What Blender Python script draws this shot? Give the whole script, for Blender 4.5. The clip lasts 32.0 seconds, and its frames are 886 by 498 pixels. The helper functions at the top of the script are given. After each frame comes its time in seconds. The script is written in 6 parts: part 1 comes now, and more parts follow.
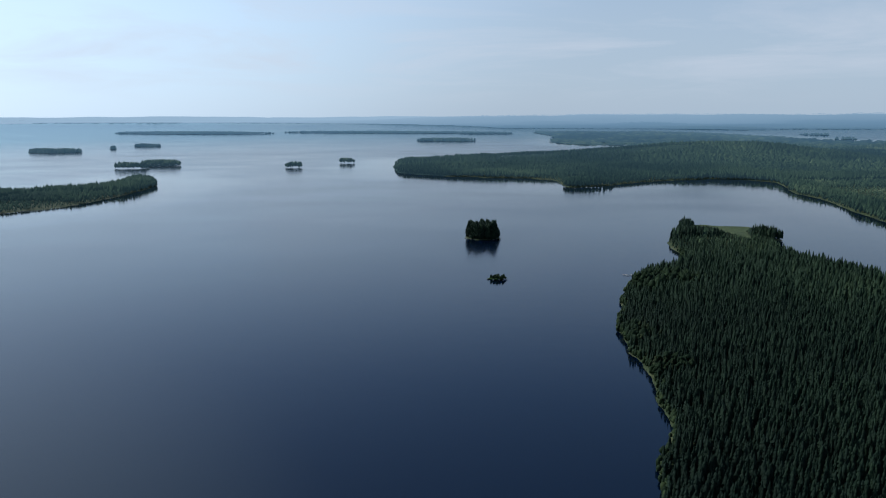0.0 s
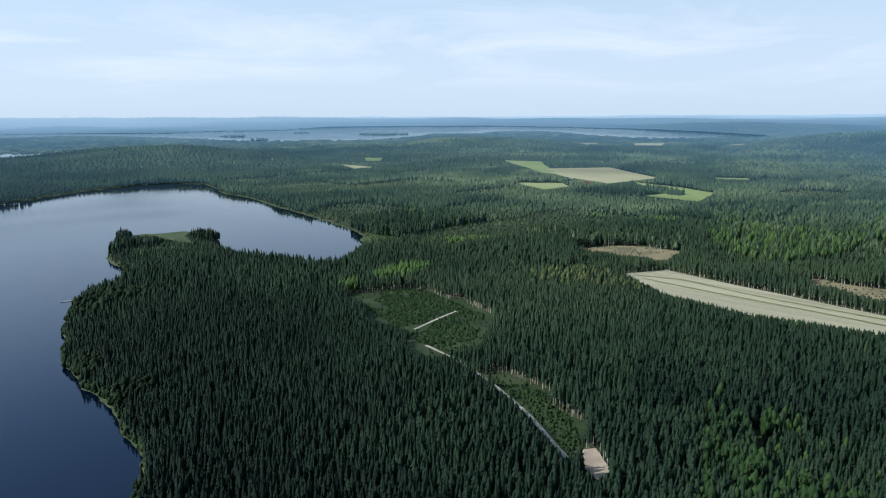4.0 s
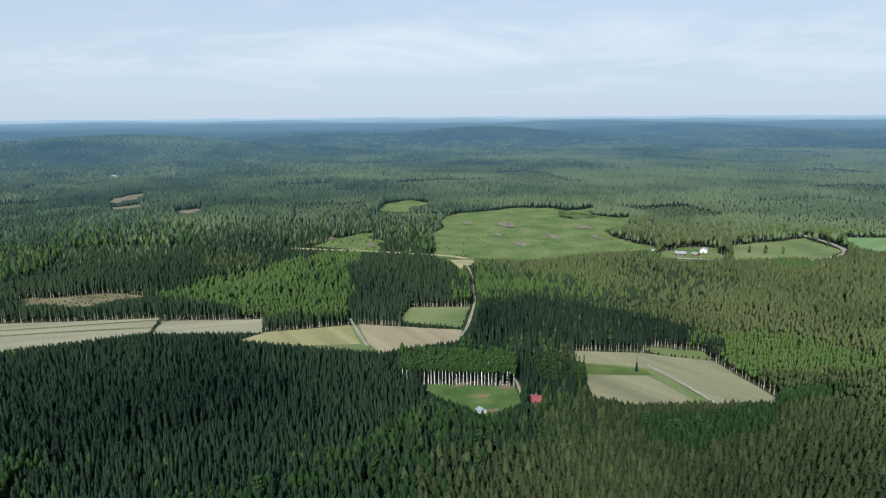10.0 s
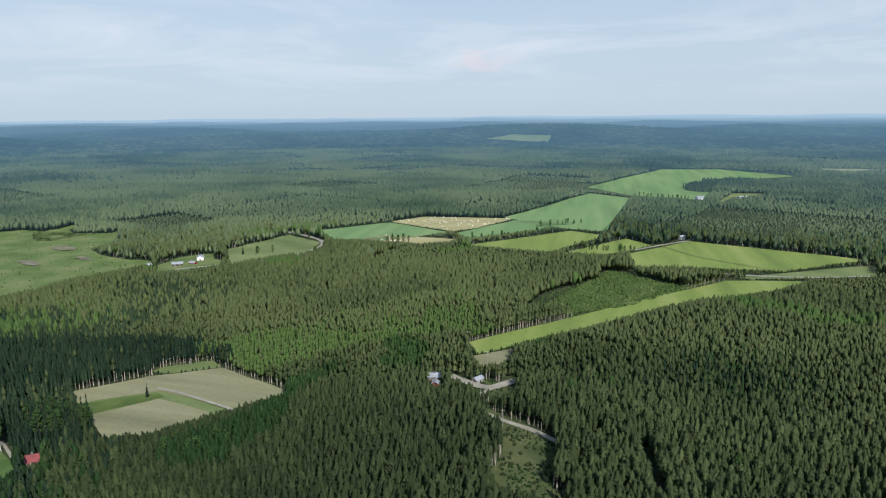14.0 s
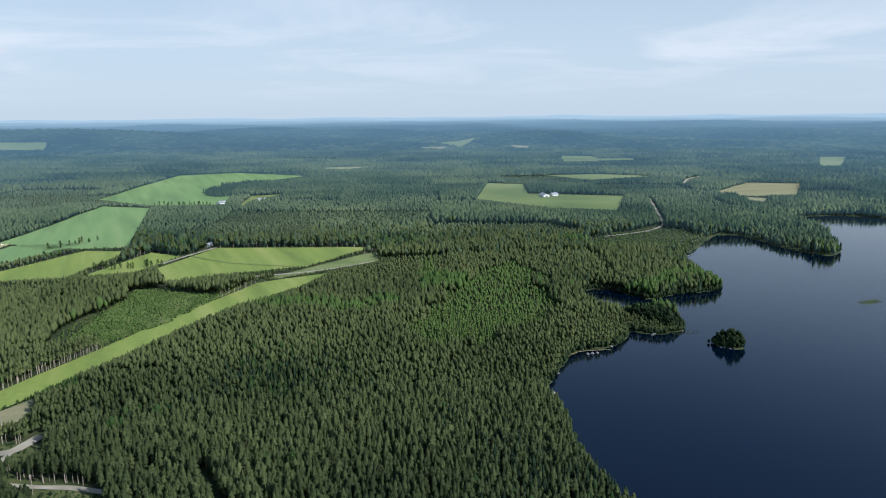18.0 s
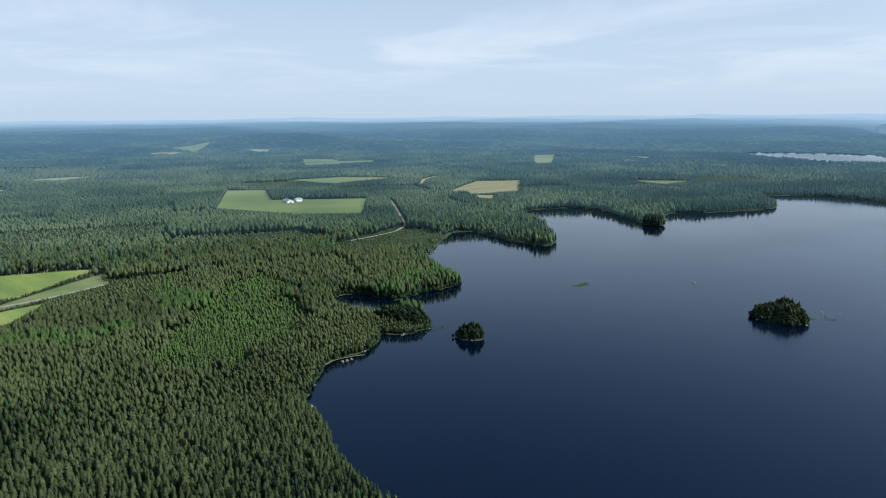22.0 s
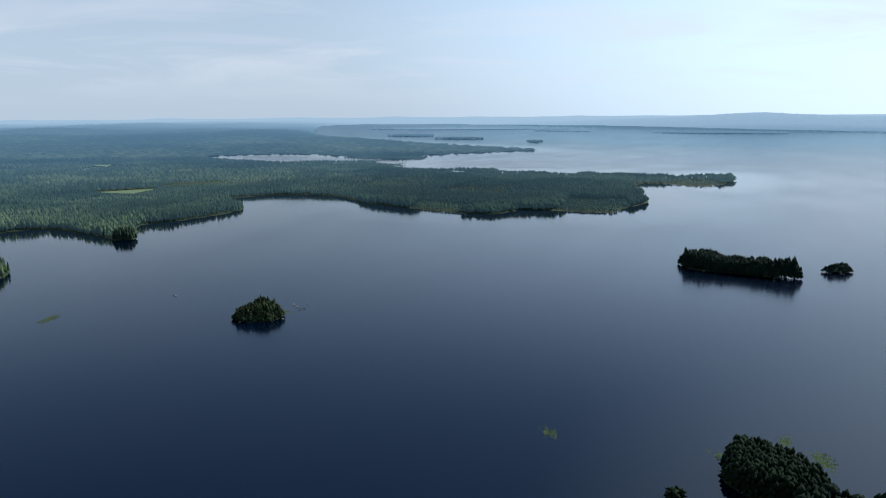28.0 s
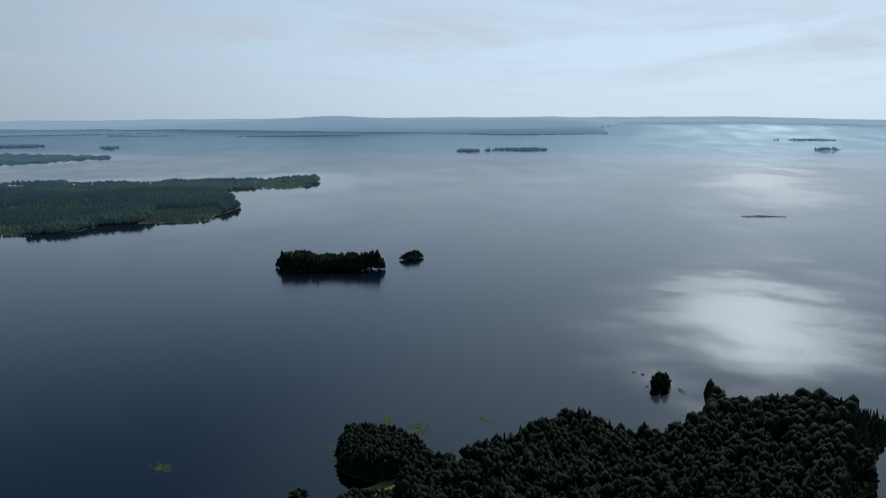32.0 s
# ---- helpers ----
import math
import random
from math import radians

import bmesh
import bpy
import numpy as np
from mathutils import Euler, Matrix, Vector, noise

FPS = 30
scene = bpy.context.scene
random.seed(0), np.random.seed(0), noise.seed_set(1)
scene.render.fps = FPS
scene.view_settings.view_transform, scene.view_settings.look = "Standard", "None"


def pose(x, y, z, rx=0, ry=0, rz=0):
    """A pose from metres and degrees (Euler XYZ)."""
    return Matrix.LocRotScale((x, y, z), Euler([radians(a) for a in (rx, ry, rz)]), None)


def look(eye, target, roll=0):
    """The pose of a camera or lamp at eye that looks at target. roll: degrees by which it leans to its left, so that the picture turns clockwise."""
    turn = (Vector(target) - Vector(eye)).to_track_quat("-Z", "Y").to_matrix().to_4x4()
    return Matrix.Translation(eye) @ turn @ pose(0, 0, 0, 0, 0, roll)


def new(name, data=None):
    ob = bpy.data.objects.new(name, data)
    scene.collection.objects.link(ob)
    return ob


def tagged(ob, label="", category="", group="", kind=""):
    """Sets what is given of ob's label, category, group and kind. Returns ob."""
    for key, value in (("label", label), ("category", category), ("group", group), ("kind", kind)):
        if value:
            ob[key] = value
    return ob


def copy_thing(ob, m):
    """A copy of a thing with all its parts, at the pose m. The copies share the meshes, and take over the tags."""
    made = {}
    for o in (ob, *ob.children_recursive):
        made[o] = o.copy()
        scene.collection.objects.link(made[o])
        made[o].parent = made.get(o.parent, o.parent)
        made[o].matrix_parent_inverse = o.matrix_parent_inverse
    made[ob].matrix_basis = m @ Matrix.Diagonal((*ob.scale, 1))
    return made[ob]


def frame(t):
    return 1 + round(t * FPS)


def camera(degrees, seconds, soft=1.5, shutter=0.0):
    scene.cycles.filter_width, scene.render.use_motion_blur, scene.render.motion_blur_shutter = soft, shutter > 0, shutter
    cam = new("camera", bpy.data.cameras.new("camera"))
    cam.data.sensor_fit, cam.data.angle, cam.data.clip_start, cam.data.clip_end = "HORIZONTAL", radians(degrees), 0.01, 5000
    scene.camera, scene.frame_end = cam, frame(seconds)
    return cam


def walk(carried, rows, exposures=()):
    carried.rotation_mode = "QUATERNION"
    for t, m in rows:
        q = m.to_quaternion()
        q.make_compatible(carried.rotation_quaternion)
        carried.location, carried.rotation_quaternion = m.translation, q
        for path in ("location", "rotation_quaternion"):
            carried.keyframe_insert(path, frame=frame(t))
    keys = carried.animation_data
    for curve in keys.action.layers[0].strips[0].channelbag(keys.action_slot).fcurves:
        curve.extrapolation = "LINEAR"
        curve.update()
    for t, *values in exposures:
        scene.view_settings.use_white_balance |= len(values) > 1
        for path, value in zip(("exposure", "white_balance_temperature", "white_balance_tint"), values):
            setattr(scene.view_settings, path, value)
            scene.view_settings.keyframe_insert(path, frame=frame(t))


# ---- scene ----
from mathutils import geometry

# the flight: a drone that rises slowly while it turns; time, place, heading, tilt down, lean
ROWS = [
    (0.0, -0.0, -0.0, 120.0, -0.00, 10.92, -0.31),
    (0.5, 0.0, 0.3, 120.4, 6.40, 10.92, -0.29),
    (1.0, 0.2, 0.2, 120.9, 12.55, 10.91, -0.25),
    (1.5, 0.1, 0.6, 121.4, 18.45, 10.91, -0.23),
    (2.0, -0.1, 1.2, 121.9, 23.96, 10.92, -0.24),
    (2.5, 0.1, 1.7, 122.5, 29.00, 10.91, -0.22),
    (3.0, 0.4, 1.9, 123.3, 33.98, 10.94, -0.23),
    (3.5, 0.9, 2.3, 124.2, 38.97, 10.97, -0.26),
    (5.5, 2.0, 2.8, 125.9, 58.80, 10.92, -0.29),
    (6.0, 2.4, 2.9, 126.7, 63.72, 10.95, -0.29),
    (6.5, 2.5, 2.8, 127.3, 68.60, 10.94, -0.32),
    (7.0, 2.7, 2.6, 127.8, 73.60, 10.92, -0.34),
    (7.5, 2.7, 2.8, 128.5, 78.58, 10.94, -0.26),
    (8.0, 2.4, 3.0, 129.3, 83.61, 10.92, -0.27),
    (8.5, 2.3, 3.1, 129.9, 88.62, 10.91, -0.24),
    (9.0, 2.5, 2.9, 130.8, 93.81, 10.94, -0.29),
    (9.5, 2.9, 2.6, 131.2, 98.96, 10.92, -0.34),
    (10.0, 2.9, 2.5, 131.9, 104.02, 10.91, -0.34),
    (10.5, 2.7, 2.6, 132.6, 109.11, 10.91, -0.35),
    (11.0, 2.4, 2.3, 133.5, 114.09, 10.93, -0.31),
    (11.5, 2.0, 2.2, 134.3, 119.05, 10.95, -0.34),
    (12.0, 1.8, 2.2, 135.0, 124.01, 10.93, -0.36),
    (12.5, 1.6, 1.9, 135.5, 128.90, 10.91, -0.36),
    (13.0, 1.6, 1.7, 136.1, 133.88, 10.93, -0.35),
    (13.5, 1.5, 1.8, 136.8, 138.82, 10.93, -0.37),
    (14.0, 1.4, 1.6, 137.4, 143.95, 10.93, -0.40),
    (14.5, 1.9, 1.1, 138.3, 149.04, 10.97, -0.35),
    (16.5, 2.1, 0.2, 140.1, 168.83, 10.93, -0.29),
    (17.0, 2.3, -0.3, 140.9, 173.67, 10.94, -0.33),
    (17.5, 2.6, -0.3, 141.4, 178.47, 10.92, -0.33),
    (18.0, 3.2, 0.2, 142.1, 181.72, 10.92, -0.32),
    (18.5, 3.2, -0.0, 143.1, 184.47, 10.92, -0.33),
    (19.0, 3.2, -0.1, 143.8, 187.02, 10.93, -0.33),
    (19.5, 3.2, -0.1, 144.4, 189.60, 10.91, -0.33),
    (20.0, 3.0, 0.1, 145.0, 192.21, 10.91, -0.31),
    (20.5, 2.8, 0.3, 145.6, 194.77, 10.89, -0.32),
    (21.0, 2.8, 0.2, 146.2, 197.36, 10.91, -0.33),
    (21.5, 2.8, 0.1, 146.9, 199.97, 10.92, -0.36),
    (22.0, 2.8, 0.1, 147.6, 202.38, 10.92, -0.35),
    (22.5, 2.6, 0.3, 148.1, 204.64, 10.90, -0.37),
    (23.0, 2.4, 0.4, 148.5, 207.43, 10.89, -0.36),
    (23.5, 2.4, 0.4, 149.0, 210.35, 10.87, -0.35),
    (24.0, 2.5, 0.4, 149.8, 213.20, 10.88, -0.31),
    (24.5, 2.3, 0.6, 151.0, 216.01, 10.92, -0.29),
    (26.5, 1.9, 0.8, 153.1, 231.40, 10.91, -0.32),
    (27.0, 1.3, 0.9, 154.1, 235.51, 10.93, -0.35),
    (27.5, 1.0, 0.8, 154.5, 239.62, 10.94, -0.31),
    (28.0, 0.3, 0.4, 155.0, 243.74, 10.94, -0.31),
    (28.5, -0.2, 0.1, 155.4, 247.91, 10.92, -0.27),
    (29.0, -0.2, 0.0, 156.0, 252.08, 10.89, -0.25),
    (29.5, -0.1, -0.1, 156.7, 256.24, 10.89, -0.25),
    (30.0, 0.1, -0.2, 157.5, 260.32, 10.89, -0.30),
    (30.5, 0.1, 0.2, 158.1, 264.34, 10.88, -0.25),
    (31.0, -0.3, 0.2, 158.7, 268.39, 10.88, -0.26),
    (31.5, -0.5, 0.1, 159.1, 272.45, 10.90, -0.27),
    (32.0, -0.9, 0.1, 159.6, 276.24, 10.89, -0.25),
]
cam = camera(64.36, 32.0, soft=1.15)
walk(cam, [(t, pose(x, y, z, 90 - tilt, 0, -turn) @ pose(0, 0, 0, 0, 0, lean)) for t, x, y, z, turn, tilt, lean in ROWS],
     exposures=[(0, -0.38, 5600, 10), (1.5, -0.08, 5550, 10), (3, 0.21, 5600, 10), (6, 0.16, 5800, 10), (10, 0.06, 5850, 10), (13.5, -0.04, 5900, 10), (18, 0.06, 5750, 10), (21, 0.07, 5700, 10), (24, 0.05, 5650, 10), (26.5, 0.04, 5650, 10), (28, -0.13, 5700, 10), (30, -0.40, 5750, 10), (32, -0.70, 5750, 10)])

# ---- daylight ----
SUN_TURN, SUN_UP = 301.0, 37.0
world = bpy.data.worlds.new("sky")
scene.world = world
world.use_nodes = True
wn, wl = world.node_tree.nodes, world.node_tree.links
wn.clear()
sky = wn.new("ShaderNodeTexSky")
sky.sky_type, sky.sun_disc = "NISHITA", False
sky.sun_elevation, sky.sun_rotation = radians(SUN_UP), radians(SUN_TURN)
sky.air_density, sky.dust_density, sky.ozone_density = 1.0, 0.9, 3.0
# thin high cloud, spread over the whole sky
tc = wn.new("ShaderNodeTexCoord")
sep = wn.new("ShaderNodeSeparateXYZ")
wl.new(tc.outputs["Generated"], sep.inputs[0])
zz = wn.new("ShaderNodeMath"); zz.operation = "MAXIMUM"; zz.inputs[1].default_value = 0.0
wl.new(sep.outputs[2], zz.inputs[0])
za = wn.new("ShaderNodeMath"); za.operation = "ADD"; za.inputs[1].default_value = 0.09
wl.new(zz.outputs[0], za.inputs[0])
comb = wn.new("ShaderNodeCombineXYZ")
for i in (0, 1):
    dv = wn.new("ShaderNodeMath"); dv.operation = "DIVIDE"
    wl.new(sep.outputs[i], dv.inputs[0]); wl.new(za.outputs[0], dv.inputs[1]); wl.new(dv.outputs[0], comb.inputs[i])
cn = wn.new("ShaderNodeTexNoise")
cn.inputs["Scale"].default_value, cn.inputs["Detail"].default_value, cn.inputs["Roughness"].default_value = 0.5, 8.0, 0.6
cn.inputs["Distortion"].default_value = 0.6
wl.new(comb.outputs[0], cn.inputs["Vector"])
cr = wn.new("ShaderNodeValToRGB")
cr.color_ramp.elements[0].position, cr.color_ramp.elements[1].position = 0.46, 0.66
cr.color_ramp.elements[0].color, cr.color_ramp.elements[1].color = (0.0, 0.0, 0.0, 1), (0.55, 0.55, 0.55, 1)
wl.new(cn.outputs["Fac"], cr.inputs[0])
# the pale veil of the low sky
veil = wn.new("ShaderNodeMapRange"); veil.interpolation_type = "SMOOTHSTEP"
veil.inputs["From Min"].default_value, veil.inputs["From Max"].default_value = 0.05, 0.41
veil.inputs["To Min"].default_value, veil.inputs["To Max"].default_value = 0.88, 0.05
wl.new(zz.outputs[0], veil.inputs[0])
mix = wn.new("ShaderNodeMix"); mix.data_type = "RGBA"
# the veil is brighter towards the sun
sd = wn.new("ShaderNodeVectorMath"); sd.operation = "DOT_PRODUCT"
sd.inputs[1].default_value = (math.sin(radians(SUN_TURN)) * math.cos(radians(SUN_UP)), math.cos(radians(SUN_TURN)) * math.cos(radians(SUN_UP)), math.sin(radians(SUN_UP)))
wl.new(tc.outputs["Generated"], sd.inputs[0])
sg = wn.new("ShaderNodeMapRange"); sg.interpolation_type = "SMOOTHSTEP"
sg.inputs["From Min"].default_value, sg.inputs["From Max"].default_value = 0.30, 0.92
wl.new(sd.outputs["Value"], sg.inputs[0])
vc = wn.new("ShaderNodeMix"); vc.data_type = "RGBA"
vc.inputs["A"].default_value, vc.inputs["B"].default_value = (6.15, 6.95, 7.45, 1), (11.0, 12.9, 13.9, 1)
wl.new(sg.outputs[0], vc.inputs["Factor"]); wl.new(vc.outputs["Result"], mix.inputs["B"])
glow = wn.new("ShaderNodeMapRange"); glow.interpolation_type = "SMOOTHSTEP"
glow.inputs["From Min"].default_value, glow.inputs["From Max"].default_value, glow.inputs["To Max"].default_value = 0.70, 0.96, 0.55
wl.new(sd.outputs["Value"], glow.inputs[0])
both = wn.new("ShaderNodeMath"); both.operation = "MAXIMUM"
wl.new(veil.outputs[0], both.inputs[0]); wl.new(glow.outputs[0], both.inputs[1])
wl.new(both.outputs[0], mix.inputs["Factor"]); 
nb = wn.new("ShaderNodeMapRange"); nb.interpolation_type = "SMOOTHSTEP"
nb.inputs["From Min"].default_value, nb.inputs["From Max"].default_value = 0.3, 0.95
nb.inputs["To Min"].default_value, nb.inputs["To Max"].default_value = 1.0, 1.35
wl.new(sep.outputs[1], nb.inputs[0])
nv = wn.new("ShaderNodeVectorMath"); nv.operation = "SCALE"
wl.new(sky.outputs[0], nv.inputs[0]); wl.new(nb.outputs[0], nv.inputs["Scale"])
wl.new(nv.outputs[0], mix.inputs["A"])
over = wn.new("ShaderNodeMix"); over.data_type = "RGBA"
over.inputs["B"].default_value = (8.6, 8.55, 8.6, 1)
thin = wn.new("ShaderNodeMapRange")
thin.inputs["From Min"].default_value, thin.inputs["From Max"].default_value = 0.10, 0.3
thin.inputs["To Min"].default_value, thin.inputs["To Max"].default_value = 1.0, 0.0
wl.new(zz.outputs[0], thin.inputs[0])
cf = wn.new("ShaderNodeMath"); cf.operation = "MULTIPLY"
wl.new(cr.outputs[0], cf.inputs[0]); wl.new(thin.outputs[0], cf.inputs[1])
low = wn.new("ShaderNodeMapRange")
low.inputs["From Min"].default_value, low.inputs["From Max"].default_value = 0.01, 0.075
wl.new(zz.outputs[0], low.inputs[0])
cl = wn.new("ShaderNodeMath"); cl.operation = "MULTIPLY"
wl.new(cf.outputs[0], cl.inputs[0]); wl.new(low.outputs[0], cl.inputs[1])
wl.new(cl.outputs[0], over.inputs["Factor"]); wl.new(mix.outputs["Result"], over.inputs["A"])
# a far bank of rosy cumulus low over the south-eastern woods
cu_e = wn.new("ShaderNodeVectorMath"); cu_e.operation = "DOT_PRODUCT"
cu_e.inputs[1].default_value = (math.cos(radians(147.5)), -math.sin(radians(147.5)), 0)
wl.new(tc.outputs["Generated"], cu_e.inputs[0])
cu_f = wn.new("ShaderNodeVectorMath"); cu_f.operation = "DOT_PRODUCT"
cu_f.inputs[1].default_value = (math.sin(radians(147.5)), math.cos(radians(147.5)), 0)
wl.new(tc.outputs["Generated"], cu_f.inputs[0])


def sky_math(op, a, b):
    q = wn.new("ShaderNodeMath"); q.operation = op
    for k, val in enumerate((a, b)):
        if isinstance(val, float):
            q.inputs[k].default_value = val
        else:
            wl.new(val, q.inputs[k])
    return q.outputs[0]


cu_u = sky_math("POWER", sky_math("ABSOLUTE", sky_math("DIVIDE", cu_e.outputs["Value"], 0.075), 0.0), 2.0)
cu_v = sky_math("POWER", sky_math("ABSOLUTE", sky_math("DIVIDE", sky_math("SUBTRACT", sep.outputs[2], 0.072), 0.017), 0.0), 2.0)
cu_s = wn.new("ShaderNodeMapping"); cu_s.inputs["Scale"].default_value = (26, 26, 60)
wl.new(tc.outputs["Generated"], cu_s.inputs[0])
cu_n = wn.new("ShaderNodeTexNoise"); cu_n.inputs["Scale"].default_value, cu_n.inputs["Detail"].default_value = 1.0, 6
wl.new(cu_s.outputs[0], cu_n.inputs["Vector"])
cu_d = sky_math("ADD", sky_math("ADD", cu_u, cu_v), sky_math("MULTIPLY", cu_n.outputs["Fac"], 3.4))
cu_m = wn.new("ShaderNodeMapRange"); cu_m.interpolation_type = "SMOOTHSTEP"
cu_m.inputs["From Min"].default_value, cu_m.inputs["From Max"].default_value = 1.5, 2.5
cu_m.inputs["To Min"].default_value, cu_m.inputs["To Max"].default_value = 0.5, 0.0
wl.new(cu_d, cu_m.inputs[0])
cu_front = sky_math("MULTIPLY", cu_m.outputs[0], sky_math("GREATER_THAN", cu_f.outputs["Value"], 0.0))
cumulus = wn.new("ShaderNodeMix"); cumulus.data_type = "RGBA"
cumulus.inputs["B"].default_value = (8.6, 7.3, 7.2, 1)
wl.new(cu_front, cumulus.inputs["Factor"]); wl.new(over.outputs["Result"], cumulus.inputs["A"])
bg = wn.new("ShaderNodeBackground"); bg.inputs["Strength"].default_value = 0.1
wl.new(cumulus.outputs["Result"], bg.inputs[0])
wo = wn.new("ShaderNodeOutputWorld"); wl.new(bg.outputs[0], wo.inputs[0])
sun_data = bpy.data.lights.new("sun", "SUN")
sun_data.energy, sun_data.angle, sun_data.color = 4.6, radians(1.0), (1.0, 0.95, 0.86)
sun = new("sun", sun_data)
a, e = radians(SUN_TURN), radians(SUN_UP)
sun.matrix_world = look((900 * math.sin(a) * math.cos(e), 900 * math.cos(a) * math.cos(e), 900 * math.sin(e)), (0, 0, 0))


# ---- materials ----
def nodes(name):
    m = bpy.data.materials.new(name)
    m.use_nodes = True
    n, l = m.node_tree.nodes, m.node_tree.links
    return m, n, l, n["Principled BSDF"]


def ramp(n, stops):
    r = n.new("ShaderNodeValToRGB")
    while len(r.color_ramp.elements) < len(stops):
        r.color_ramp.elements.new(0.5)
    for el, (p, c) in zip(r.color_ramp.elements, stops):
        el.position, el.color = p, (*c, 1)
    return r


def rough_mat(name, stops, scale=0.2, rough=0.85, bump=0.3, fine=3.0, spec=0.25, metal=0.0, stretch=None):
    """A surface with colours that wander at two sizes, with relief."""
    m, n, l, p = nodes(name)
    geo = n.new("ShaderNodeNewGeometry")
    vec = geo.outputs["Position"]
    if stretch:
        mp = n.new("ShaderNodeMapping")
        mp.vector_type = "TEXTURE"
        mp.inputs["Rotation"].default_value[2] = stretch[0]
        mp.inputs["Scale"].default_value = (1 / stretch[1], 1 / stretch[2], 1)
        l.new(vec, mp.inputs[0]); vec = mp.outputs[0]
    a1, a2 = n.new("ShaderNodeTexNoise"), n.new("ShaderNodeTexNoise")
    a1.inputs["Scale"].default_value, a1.inputs["Detail"].default_value = scale, 6
    a2.inputs["Scale"].default_value, a2.inputs["Detail"].default_value = fine, 4
    l.new(vec, a1.inputs["Vector"]); l.new(geo.outputs["Position"], a2.inputs["Vector"])
    mx = n.new("ShaderNodeMath"); mx.operation = "MULTIPLY_ADD"
    mx.inputs[1].default_value = 0.35
    l.new(a2.outputs["Fac"], mx.inputs[0])
    sc = n.new("ShaderNodeMath"); sc.operation = "MULTIPLY_ADD"; sc.inputs[1].default_value, sc.inputs[2].default_value = 1.1, -0.22
    l.new(a1.outputs["Fac"], sc.inputs[0]); l.new(sc.outputs[0], mx.inputs[2])
    r = ramp(n, stops)
    l.new(mx.outputs[0], r.inputs[0]); l.new(r.outputs[0], p.inputs["Base Color"])
    p.inputs["Roughness"].default_value, p.inputs["Specular IOR Level"].default_value, p.inputs["Metallic"].default_value = rough, spec, metal
    b = n.new("ShaderNodeBump"); b.inputs["Strength"].default_value, b.inputs["Distance"].default_value = bump, 0.3
    l.new(a2.outputs["Fac"], b.inputs["Height"]); l.new(b.outputs[0], p.inputs["Normal"])
    return m


def leaf_mat(name, dark, mid, light, thin=0.3):
    """Foliage: every tree has its own tint, every twig a little of its own."""
    m, n, l, p = nodes(name)
    at = n.new("ShaderNodeAttribute"); at.attribute_name = "tint"
    geo = n.new("ShaderNodeNewGeometry")
    t1 = n.new("ShaderNodeTexNoise"); t1.inputs["Scale"].default_value, t1.inputs["Detail"].default_value = 1.1, 3
    l.new(geo.outputs["Position"], t1.inputs["Vector"])
    ad = n.new("ShaderNodeMath"); ad.operation = "MULTIPLY_ADD"; ad.inputs[1].default_value = 0.55
    su = n.new("ShaderNodeMath"); su.operation = "SUBTRACT"; su.inputs[1].default_value = 0.27
    l.new(t1.outputs["Fac"], ad.inputs[0]); l.new(at.outputs["Fac"], su.inputs[0]); l.new(su.outputs[0], ad.inputs[2])
    r = ramp(n, [(0.0, dark), (0.5, mid), (1.0, light)])
    l.new(ad.outputs[0], r.inputs[0]); l.new(r.outputs[0], p.inputs["Base Color"])
    p.inputs["Roughness"].default_value, p.inputs["Specular IOR Level"].default_value = 0.7, 0.3 * thin
    # some of the light comes through the leaves
    tr, mx, out = n.new("ShaderNodeBsdfTranslucent"), n.new("ShaderNodeMixShader"), n["Material Output"]
    mx.inputs[0].default_value = thin
    l.new(r.outputs[0], tr.inputs["Color"])
    l.new(p.outputs[0], mx.inputs[1]); l.new(tr.outputs[0], mx.inputs[2]); l.new(mx.outputs[0], out.inputs["Surface"])
    return m


M_SPRUCE = leaf_mat("spruce_needles", (0.0095, 0.0205, 0.0128), (0.0245, 0.0455, 0.0240), (0.051, 0.078, 0.036))
M_PINE = leaf_mat("pine_needles", (0.021, 0.032, 0.0135), (0.060, 0.079, 0.030), (0.124, 0.149, 0.056))
M_BIRCH = leaf_mat("birch_leaves", (0.024, 0.050, 0.016), (0.056, 0.102, 0.028), (0.104, 0.162, 0.044))
# leaf colour darkened to paint in the backlit shade of the shore woods
M_ALDER_BACKLIT = leaf_mat("backlit_alder_leaves", (0.012, 0.022, 0.011), (0.021, 0.035, 0.015), (0.042, 0.060, 0.024), 0.15)
M_BARK = rough_mat("bark", [(0.2, (0.07, 0.045, 0.03)), (0.8, (0.20, 0.13, 0.08))], 0.8, 0.9)
M_BIRCH_BARK = rough_mat("birch_bark", [(0.25, (0.25, 0.23, 0.2)), (0.6, (0.68, 0.65, 0.6))], 0.9, 0.8)
M_FLOOR = rough_mat("forest_floor", [(0.2, (0.022, 0.032, 0.014)), (0.5, (0.04, 0.055, 0.02)), (0.8, (0.075, 0.08, 0.035))], 0.03, 0.95, fine=0.7)
M_GRASS = rough_mat("meadow_grass", [(0.2, (0.10, 0.135, 0.045)), (0.5, (0.165, 0.205, 0.07)), (0.85, (0.26, 0.275, 0.115))], 0.025, 0.9, fine=0.5)
M_GLADE = rough_mat("rough_grass", [(0.2, (0.014, 0.026, 0.008)), (0.5, (0.026, 0.043, 0.013)), (0.85, (0.055, 0.066, 0.026))], 0.06, 0.95, fine=0.5)
M_YOUNG = rough_mat("young_growth", [(0.2, (0.06, 0.095, 0.022)), (0.5, (0.105, 0.145, 0.034)), (0.85, (0.155, 0.185, 0.052))], 0.08, 0.95, fine=0.6)
